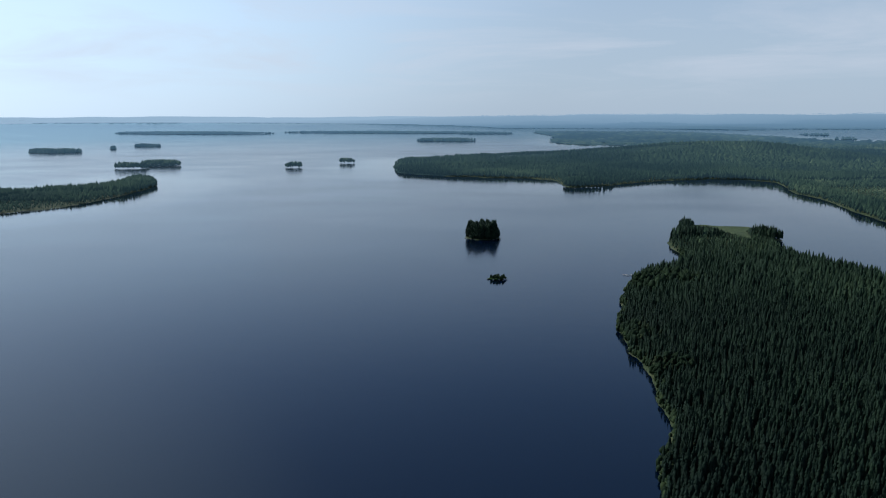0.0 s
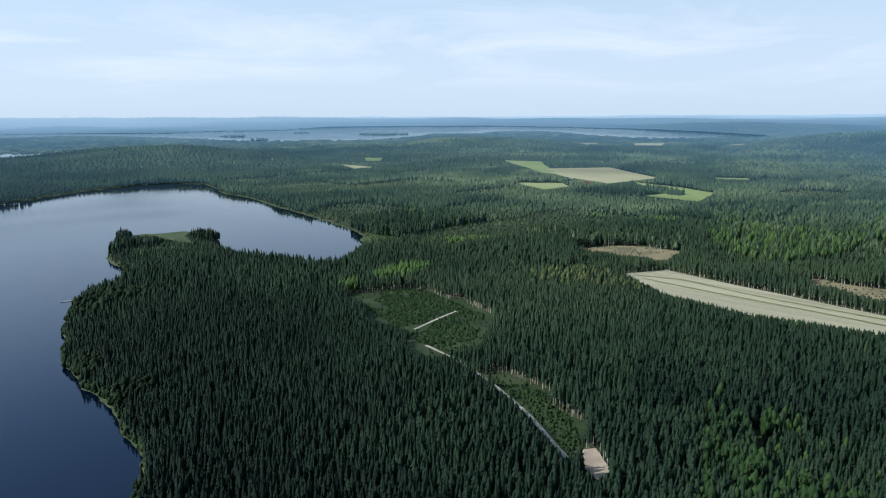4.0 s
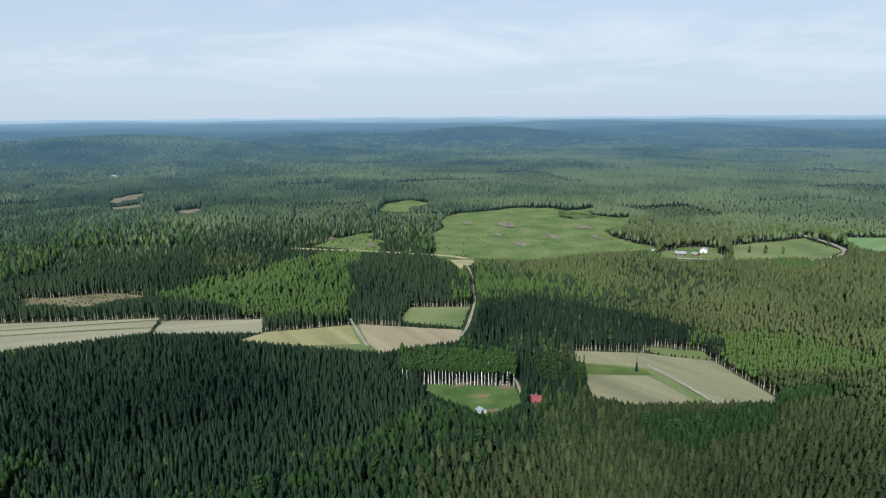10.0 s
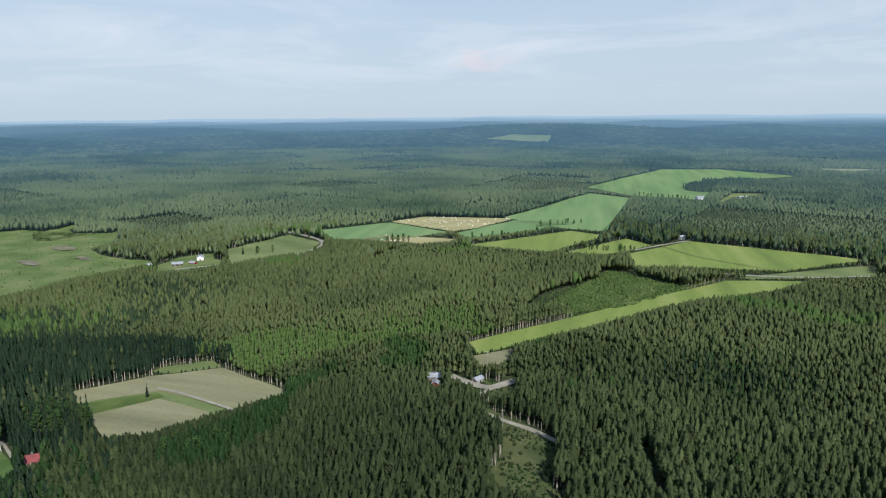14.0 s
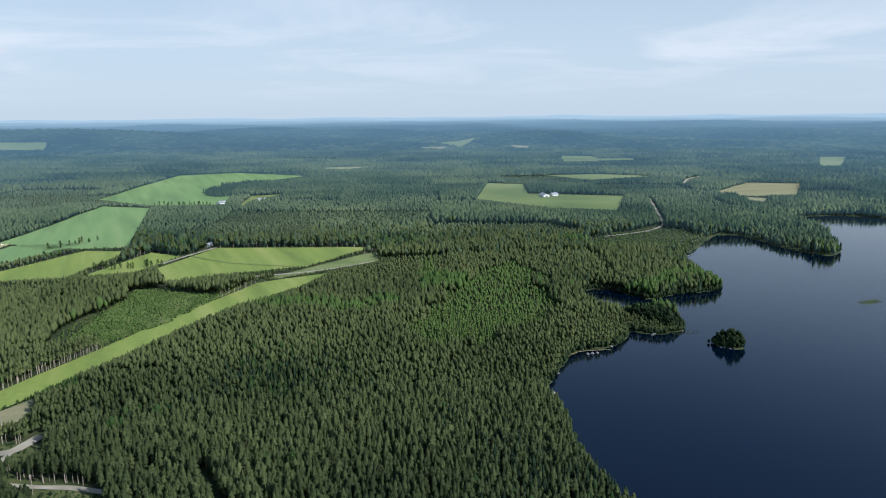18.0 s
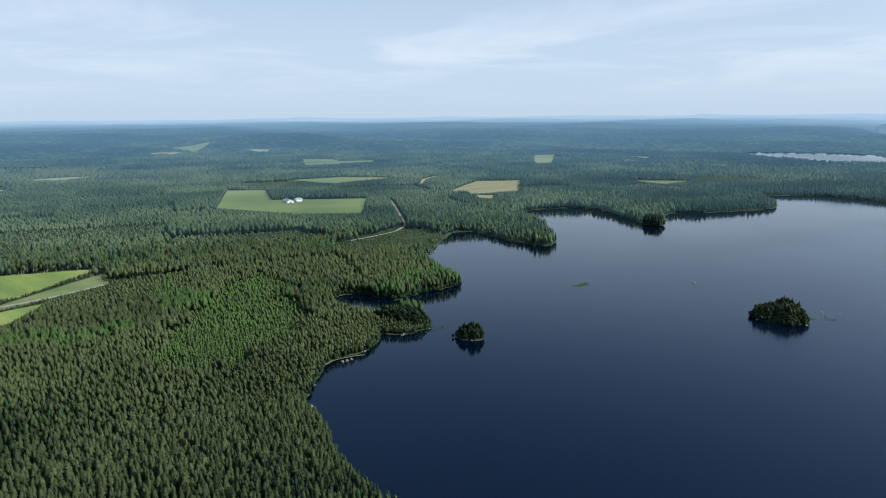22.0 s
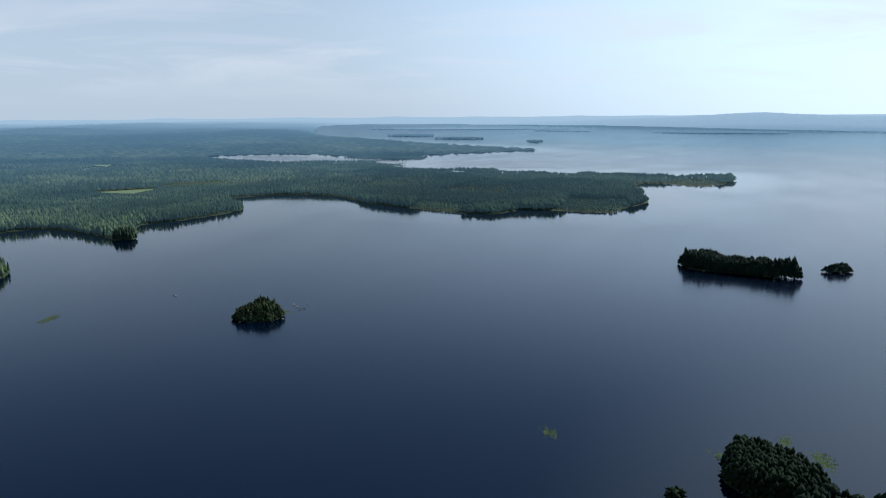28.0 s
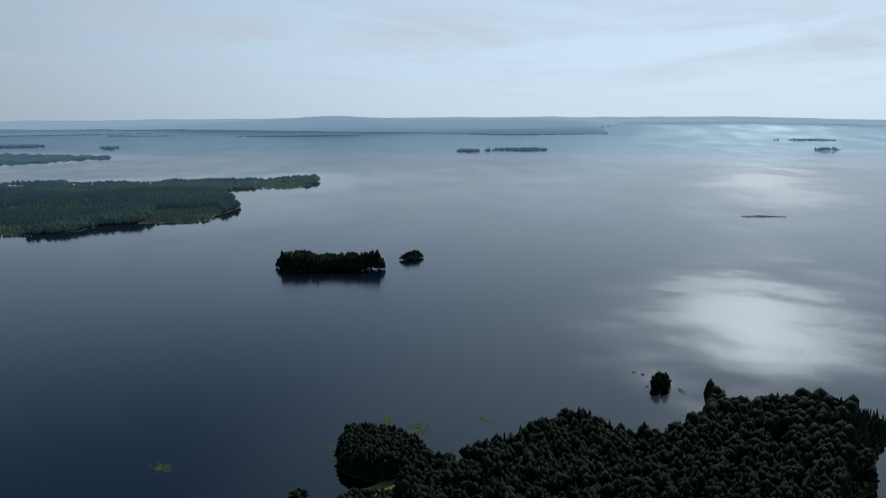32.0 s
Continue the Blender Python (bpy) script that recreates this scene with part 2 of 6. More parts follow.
M_SLASH = rough_mat("felling_slash", [(0.2, (0.11, 0.10, 0.06)), (0.5, (0.20, 0.175, 0.115)), (0.85, (0.31, 0.28, 0.20))], 0.12, 0.95, fine=0.9)
M_HEATH = rough_mat("heath_scrub", [(0.2, (0.045, 0.06, 0.02)), (0.5, (0.085, 0.10, 0.034)), (0.85, (0.15, 0.145, 0.065))], 0.07, 0.95, fine=0.6)
M_LAWN = rough_mat("mown_lawn", [(0.2, (0.055, 0.10, 0.024)), (0.5, (0.09, 0.15, 0.038)), (0.85, (0.22, 0.21, 0.09))], 0.07, 0.95, fine=0.5)
M_CROP = rough_mat("green_crop", [(0.2, (0.12, 0.165, 0.042)), (0.5, (0.205, 0.265, 0.058)), (0.85, (0.32, 0.335, 0.105))], 0.035, 0.9, fine=0.3, stretch=(-1.15, 0.12, 1.3))
M_CROP_BLUE = rough_mat("oat_crop", [(0.2, (0.12, 0.195, 0.08)), (0.5, (0.18, 0.28, 0.105)), (0.85, (0.26, 0.345, 0.14))], 0.03, 0.9, fine=0.3, stretch=(-1.15, 0.12, 1.3))
M_CUT = rough_mat("felled_ground", [(0.2, (0.075, 0.12, 0.03)), (0.5, (0.135, 0.185, 0.052)), (0.85, (0.23, 0.23, 0.10))], 0.035, 0.95, fine=0.35)
M_BROWN = rough_mat("dry_brush", [(0.2, (0.09, 0.09, 0.04)), (0.5, (0.19, 0.16, 0.085)), (0.8, (0.28, 0.22, 0.12))], 0.05, 0.95, fine=0.6)
M_STRAW = rough_mat("straw_stubble", [(0.2, (0.27, 0.24, 0.11)), (0.5, (0.38, 0.34, 0.16)), (0.85, (0.48, 0.43, 0.23))], 0.04, 0.95, fine=0.4, stretch=(1.0, 0.1, 1.0))
M_GRAVEL = rough_mat("gravel", [(0.2, (0.24, 0.215, 0.165)), (0.55, (0.35, 0.315, 0.245)), (0.85, (0.46, 0.42, 0.33))], 0.15, 0.95, fine=2.0)
M_SAND = rough_mat("sand", [(0.2, (0.24, 0.19, 0.13)), (0.55, (0.36, 0.29, 0.21)), (0.85, (0.50, 0.42, 0.31))], 0.15, 0.95, fine=1.5)
M_REED = rough_mat("reeds", [(0.2, (0.025, 0.04, 0.014)), (0.5, (0.05, 0.07, 0.022)), (0.85, (0.10, 0.12, 0.045))], 0.2, 0.9)
M_ROCK = rough_mat("grey_rock", [(0.2, (0.10, 0.095, 0.09)), (0.6, (0.21, 0.20, 0.185)), (0.9, (0.32, 0.31, 0.29))], 0.4, 0.9)


def soil_mat(name, turn, dark, mid, light):
    return rough_mat(name, [(0.2, dark), (0.5, mid), (0.85, light)], 0.06, 0.95, fine=0.5, stretch=(turn, 0.12, 1.6))


def water_mat():
    m, n, l, p = nodes("lake_water")
    geo = n.new("ShaderNodeNewGeometry")
    p.inputs["Base Color"].default_value = (0.0004, 0.0034, 0.0112, 1)
    # far IOR is raised to 6 to brighten reflections dimmed by the folded sheet's tilt
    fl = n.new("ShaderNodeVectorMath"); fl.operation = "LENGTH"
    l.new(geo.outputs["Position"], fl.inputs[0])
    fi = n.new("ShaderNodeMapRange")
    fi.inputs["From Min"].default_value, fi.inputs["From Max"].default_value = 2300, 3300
    # 1.42 nearby also lies above water's 1.33, for a brighter surface
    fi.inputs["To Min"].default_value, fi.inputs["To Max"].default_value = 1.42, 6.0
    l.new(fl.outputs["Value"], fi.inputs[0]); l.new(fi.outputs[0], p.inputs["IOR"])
    p.inputs["Specular Tint"].default_value = (0.78, 0.95, 1.0, 1)
    # wind: calm and lightly ruffled stretches
    w1 = n.new("ShaderNodeTexNoise"); w1.inputs["Scale"].default_value, w1.inputs["Detail"].default_value = 0.004, 5
    mp = n.new("ShaderNodeMapping"); mp.inputs["Scale"].default_value = (1, 2.2, 1); mp.inputs["Rotation"].default_value[2] = 0.6
    l.new(geo.outputs["Position"], mp.inputs[0]); l.new(mp.outputs[0], w1.inputs["Vector"])
    rr = n.new("ShaderNodeMapRange")
    rr.inputs["From Min"].default_value, rr.inputs["From Max"].default_value = 0.35, 0.65
    rr.inputs["To Min"].default_value, rr.inputs["To Max"].default_value = 0.03, 0.07
    l.new(w1.outputs["Fac"], rr.inputs[0])
    # sheltered water lies calm, open water is ruffled
    op = n.new("ShaderNodeAttribute"); op.attribute_name = "open"
    ro = n.new("ShaderNodeMath"); ro.operation = "MULTIPLY_ADD"; ro.inputs[1].default_value = 0.11
    l.new(op.outputs["Fac"], ro.inputs[0]); l.new(rr.outputs[0], ro.inputs[2])
    last = ro.outputs[0]
    # breeze fitted to the glint in view: middle, turn, half length along, across, roughness
    for place, turn, along, across, much in (((-500, 296, 0), 150, 250, 135, 0.29), ((-1500, 900, 0), 150, 900, 280, 0.19)):
        tx = n.new("ShaderNodeMapping"); tx.vector_type = "TEXTURE"
        tx.inputs["Location"].default_value = place
        tx.inputs["Rotation"].default_value[2] = radians(turn)
        tx.inputs["Scale"].default_value = (along, across, 1000)
        l.new(geo.outputs["Position"], tx.inputs[0])
        ln = n.new("ShaderNodeVectorMath"); ln.operation = "LENGTH"
        l.new(tx.outputs[0], ln.inputs[0])
        ed = n.new("ShaderNodeTexNoise"); ed.inputs["Scale"].default_value, ed.inputs["Detail"].default_value = 2.2, 6
        st = n.new("ShaderNodeMapping"); st.inputs["Scale"].default_value = (2.0, 0.7, 1)
        l.new(tx.outputs[0], st.inputs[0]); l.new(st.outputs[0], ed.inputs["Vector"])
        ad = n.new("ShaderNodeMath"); ad.operation = "MULTIPLY_ADD"; ad.inputs[1].default_value = 1.6
        l.new(ed.outputs["Fac"], ad.inputs[0]); l.new(ln.outputs["Value"], ad.inputs[2])
        rf = n.new("ShaderNodeMapRange"); rf.interpolation_type = "SMOOTHSTEP"
        rf.inputs["From Min"].default_value, rf.inputs["From Max"].default_value = 0.5, 2.1
        rf.inputs["To Min"].default_value, rf.inputs["To Max"].default_value = much, 0.0
        l.new(ad.outputs[0], rf.inputs[0])
        # cat's paws: small flaws in the breeze
        paw = n.new("ShaderNodeTexNoise"); paw.inputs["Scale"].default_value, paw.inputs["Detail"].default_value = 0.7, 5
        l.new(mp.outputs[0], paw.inputs["Vector"])
        pr = n.new("ShaderNodeMapRange")
        pr.inputs["From Min"].default_value, pr.inputs["From Max"].default_value = 0.38, 0.62
        pr.inputs["To Min"].default_value, pr.inputs["To Max"].default_value = 0.58, 1.28
        l.new(paw.outputs["Fac"], pr.inputs[0])
        pm = n.new("ShaderNodeMath"); pm.operation = "MULTIPLY"
        l.new(pr.outputs[0], pm.inputs[0]); l.new(rf.outputs[0], pm.inputs[1])
        sm = n.new("ShaderNodeMath"); sm.operation = "ADD"
        l.new(last, sm.inputs[0]); l.new(pm.outputs[0], sm.inputs[1])
        last = sm.outputs[0]
    l.new(last, p.inputs["Roughness"])
    w2 = n.new("ShaderNodeTexNoise"); w2.inputs["Scale"].default_value, w2.inputs["Detail"].default_value = 0.45, 3
    l.new(mp.outputs[0], w2.inputs["Vector"])
    w3 = n.new("ShaderNodeTexNoise"); w3.inputs["Scale"].default_value, w3.inputs["Detail"].default_value = 0.055, 3
    l.new(mp.outputs[0], w3.inputs["Vector"])
    b = n.new("ShaderNodeBump"); b.inputs["Strength"].default_value, b.inputs["Distance"].default_value = 0.3, 0.08
    l.new(w2.outputs["Fac"], b.inputs["Height"])
    b2 = n.new("ShaderNodeBump"); b2.inputs["Strength"].default_value, b2.inputs["Distance"].default_value = 0.3, 0.09
    l.new(w3.outputs["Fac"], b2.inputs["Height"]); l.new(b.outputs[0], b2.inputs["Normal"]); l.new(b2.outputs[0], p.inputs["Normal"])
    return m


def haze_mat(name, dark, mid, light):
    """The distance behind the place: bluish haze painted in by emission and dimmed colour."""
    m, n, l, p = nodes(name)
    at = n.new("ShaderNodeAttribute"); at.attribute_name = "haze_amount"
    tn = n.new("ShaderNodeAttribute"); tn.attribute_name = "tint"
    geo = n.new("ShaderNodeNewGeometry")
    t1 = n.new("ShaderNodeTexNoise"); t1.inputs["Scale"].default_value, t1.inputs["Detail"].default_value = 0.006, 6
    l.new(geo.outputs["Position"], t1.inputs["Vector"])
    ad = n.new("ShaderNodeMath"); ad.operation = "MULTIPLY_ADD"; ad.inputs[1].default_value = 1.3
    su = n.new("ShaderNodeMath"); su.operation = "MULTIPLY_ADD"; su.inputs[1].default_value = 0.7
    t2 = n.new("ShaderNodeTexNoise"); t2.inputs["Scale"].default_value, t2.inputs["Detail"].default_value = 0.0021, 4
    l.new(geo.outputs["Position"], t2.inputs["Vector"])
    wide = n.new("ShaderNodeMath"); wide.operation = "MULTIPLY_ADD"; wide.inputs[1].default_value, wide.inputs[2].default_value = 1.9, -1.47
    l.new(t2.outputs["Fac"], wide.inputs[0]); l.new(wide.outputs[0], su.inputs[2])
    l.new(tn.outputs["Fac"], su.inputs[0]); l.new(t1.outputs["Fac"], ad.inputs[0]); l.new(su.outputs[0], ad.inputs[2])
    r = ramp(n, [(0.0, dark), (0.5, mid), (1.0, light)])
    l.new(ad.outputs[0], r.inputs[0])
    # the base colour is darkened under the painted haze
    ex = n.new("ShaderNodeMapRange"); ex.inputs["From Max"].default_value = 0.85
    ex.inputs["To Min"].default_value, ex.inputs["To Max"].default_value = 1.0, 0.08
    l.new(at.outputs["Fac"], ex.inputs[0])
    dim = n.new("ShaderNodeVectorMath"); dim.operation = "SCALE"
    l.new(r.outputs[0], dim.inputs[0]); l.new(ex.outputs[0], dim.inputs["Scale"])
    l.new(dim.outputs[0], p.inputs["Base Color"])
    # haze painted as a blue glow that grows with distance
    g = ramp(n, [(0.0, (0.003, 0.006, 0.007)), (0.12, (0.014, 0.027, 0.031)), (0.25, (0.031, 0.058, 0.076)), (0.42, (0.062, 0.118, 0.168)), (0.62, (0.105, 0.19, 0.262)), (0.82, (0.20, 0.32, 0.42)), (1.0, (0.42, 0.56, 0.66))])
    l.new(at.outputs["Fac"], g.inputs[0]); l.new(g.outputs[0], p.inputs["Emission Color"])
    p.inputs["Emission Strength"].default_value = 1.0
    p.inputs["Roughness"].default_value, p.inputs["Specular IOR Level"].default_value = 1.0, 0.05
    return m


M_FAR_FIELD = haze_mat("hazed_fields", (0.13, 0.17, 0.052), (0.235, 0.27, 0.088), (0.33, 0.335, 0.145))
M_FAR_STRAW = haze_mat("hazed_stubble", (0.22, 0.20, 0.10), (0.34, 0.31, 0.16), (0.44, 0.40, 0.22))
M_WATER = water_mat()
M_FAR = haze_mat("hazed_woods", (0.012, 0.024, 0.013), (0.046, 0.070, 0.033), (0.122, 0.150, 0.066))

# ---- plan, in metres from the point under the drone, traced from the camera's view; the far distance is folded in ----
LAKE_EAST_NEAR = [(69, 203), (72, 218), (80, 234), (88, 262), (88, 276), (97, 298), (97, 319), (96, 351), (100, 391), (113, 430), (127, 470), (150, 511), (177, 529), (196, 558), (204, 593), (206, 624), (215, 659), (242, 714), (270, 727), (302, 734), (316, 704), (297, 566), (307, 505), (327, 468), (386, 511), (413, 531), (443, 581), (466, 665), (486, 768), (503, 869), (522, 953), (527, 1054), (554, 1140), (567, 1225), (499, 1271), (433, 1260), (346, 1225), (270, 1164), (200, 1142)]
LAKE_EAST_FAR = [(200, 1151), (204, 1259), (154, 1307), (71, 1335), (7, 1363), (-49, 1405), (-91, 1449), (-113, 1640), (-100, 1838), (-5, 1817), (147, 1903), (335, 1939), (558, 2282), (760, 2535), (673, 2590), (476, 2759), (496, 3168), (579, 3802), (510, 5500), (98, 7188), (-1284, 8888), (-2868, 9483), (-4679, 10163), (-5580, 9021), (-6364, 6364), (-233, 189), (-106, 106), (0, 140), (51, 167)]
NORTH_WATER = [(630, 5019), (886, 4320), (1047, 4150), (1410, 4334), (1589, 3340), (1606, 2908), (1754, 2756), (1936, 2570), (2112, 2583), (2483, 2759), (2959, 3135), (3139, 2934), (3615, 3176), (3744, 2817), (3181, 2145), (3014, 1653), (3556, 1395), (3972, 1701), (4673, 2652), (5156, 4530), (4600, 5276), (3936, 5672), (2919, 4743), (2390, 4829), (1534, 4713), (1229, 4866), (730, 5805)]
FAR_PONDS = [[(-273, 5866), (775, 5575), (1641, 5208), (2090, 4696), (1793, 4030), (1318, 4186), (714, 4426), (272, 5156)]]
LAKE_WEST_NEAR = [(-63, -270), (-62, -288), (-64, -318), (-62, -341), (-70, -367), (-82, -394), (-94, -407), (-111, -410), (-128, -432), (-134, -441), (-147, -434), (-168, -442), (-175, -463), (-174, -486), (-143, -492), (-126, -515), (-122, -536), (-133, -555), (-153, -550), (-170, -521), (-193, -534), (-235, -547), (-242, -580), (-243, -621), (-255, -675), (-296, -737), (-336, -797), (-366, -798), (-378, -731), (-400, -678), (-429, -701), (-473, -799), (-479, -856), (-479, -904), (-551, -946), (-617, -919), (-612, -821), (-601, -742), (-647, -773), (-703, -826), (-765, -803), (-879, -801), (-938, -855)]
LAKE_WEST_FAR = [(-991, -938), (-1081, -893), (-1110, -780), (-1041, -660), (-1007, -521), (-1000, -409), (-1066, -387), (-1083, -317), (-1101, -245), (-1146, -241), (-1253, -218), (-1406, -270), (-1534, -307), (-1589, -240), (-1573, -157), (-1699, -113), (-1843, -140), (-1734, -237), (-1748, -372), (-1741, -572), (-1722, -821), (-1718, -994), (-2164, -1150), (-2384, -1231), (-2595, -1112), (-2712, -1037), (-2842, -941), (-2976, -1139), (-3118, -1396), (-3490, -2017), (-4220, -3097), (-7246, -5270), (-8903, -5715), (-9078, -4326), (-8514, -2174), (-7755, -1339), (-6369, 174), (-5559, 1134), (-5400, 1900), (-11500, 4300), (-9800, 7600), (-4087, 3680), (-1434, 2048), (-241, 344), (-313, 262), (-325, 234), (-329, 214), (-330, 186), (-351, 187), (-317, 165), (-301, 140), (-300, 120), (-308, 109), (-321, 110), (-326, 106), (-312, 82), (-301, 63), (-295, 49), (-285, 32), (-295, 26), (-289, 19), (-280, 7), (-276, -5), (-247, -39), (-172, -80), (-126, -114), (-95, -165), (-72, -221)]
FAR_BAY = [(-1987, -1965), (-2070, -1946), (-2243, -1814), (-2229, -1535), (-2095, -1325), (-2164, -1150), (-1831, -1059), (-1925, -1218), (-1800, -1325), (-1726, -1442), (-1848, -1789)]
ISLE_LONG = [(-709, 1044), (-641, 1101), (-554, 1182), (-584, 1327), (-538, 1302), (-489, 1197), (-484, 1048), (-508, 921), (-551, 869), (-575, 822)]
TONGUE = [(450, 2911), (533, 3329), (723, 3533), (991, 3536), (1213, 3732), (1460, 3256), (954, 2132), (756, 2512), (572, 2640)]
ISLES = [
    ('main', 40, 682, 19.0, 15.2, -2),
    ('low', 40, 503, 6.4, 3.8, -1),
    ('f1', -338, 1614, 21.5, 10.8, -4),
    ('f2', -238, 1753, 19.1, 9.5, -4),
    ('f3', -712, 1610, 37.0, 14.8, -4),
    ('f4', -673, 1700, 52.7, 21.1, -4),
    ('f5', -1186, 2553, 19.3, 9.6, -6),
    ('f6', -1134, 2732, 47.8, 23.9, -7),
    ('f7', -1269, 2325, 84.3, 33.7, -6),
    ('f8', -1609, 4525, 519.6, 129.9, -10),
    ('f9', 13, 3159, 133.1, 53.3, -8),
    ('f10', 257, 4244, 158.4, 63.3, -11),
    ('f11', -385, 4541, 598.3, 119.7, -11),
    ('g1', 1920, 3669, 66.4, 26.6, -47),
    ('g2', 1750, 3091, 52.6, 21.0, -46),
    ('g3', 2701, 3313, 147.4, 44.2, -48),
    ('g4', 2566, 3978, 67.0, 20.1, -48),
    ('B', -409, -360, 19.0, 13.3, 143),
    ('is9', -186, -410, 8.3, 6.4, 143),
    ('isC', -610, -750, 15.5, 12.4, 142),
    ('isE', -773, 50, 15.4, 7.7, 115),
    ('isF', -378, 170, 6.4, 5.1, 83),
    ('nis2', -277, -31, 4.0, 3.2, 99),
    ('h1', -3034, 444, 50.9, 20.4, 79),
    ('h2', -3050, 539, 20.8, 8.3, 79),
    ('h3', -3093, 691, 107.3, 32.2, 79),
    ('h4', -2833, 1955, 60.9, 24.3, 79),
    ('h5', -3913, 2403, 34.5, 13.8, 77),
    ('h6', -3901, 2596, 119.4, 47.7, 77),
    ('flat', -1024, 611, 35.4, 4.2, 82),
    ('h7', -3622, -1231, 47.4, 19.0, 79),
    ('h8', -5620, -497, 459.9, 92.0, 76),
    ('h9', -5943, -1824, 264.7, 79.4, 76),
    ('k1', -3755, -1279, 44.7, 17.9, 108),
    ('k2', -4370, -2401, 177.0, 70.8, 107),
    ('k3', -3966, -1833, 155.5, 46.6, 108),
    ('k4', -5623, -484, 437.3, 87.5, 105),
    ('k5', -6411, -2916, 1108.7, 166.3, 103),
    ('c1', 262, 748, 8.5, 5.1, -41),
    ('c2', 310, 667, 14.1, 9.9, -40),
    ('cl', -155, -460, 17.3, 9.5, 143),
    ('isD', -734, -43, 53.1, 17, 82),
    ('nis', -308, 3, 24.9, 17, 59),
]
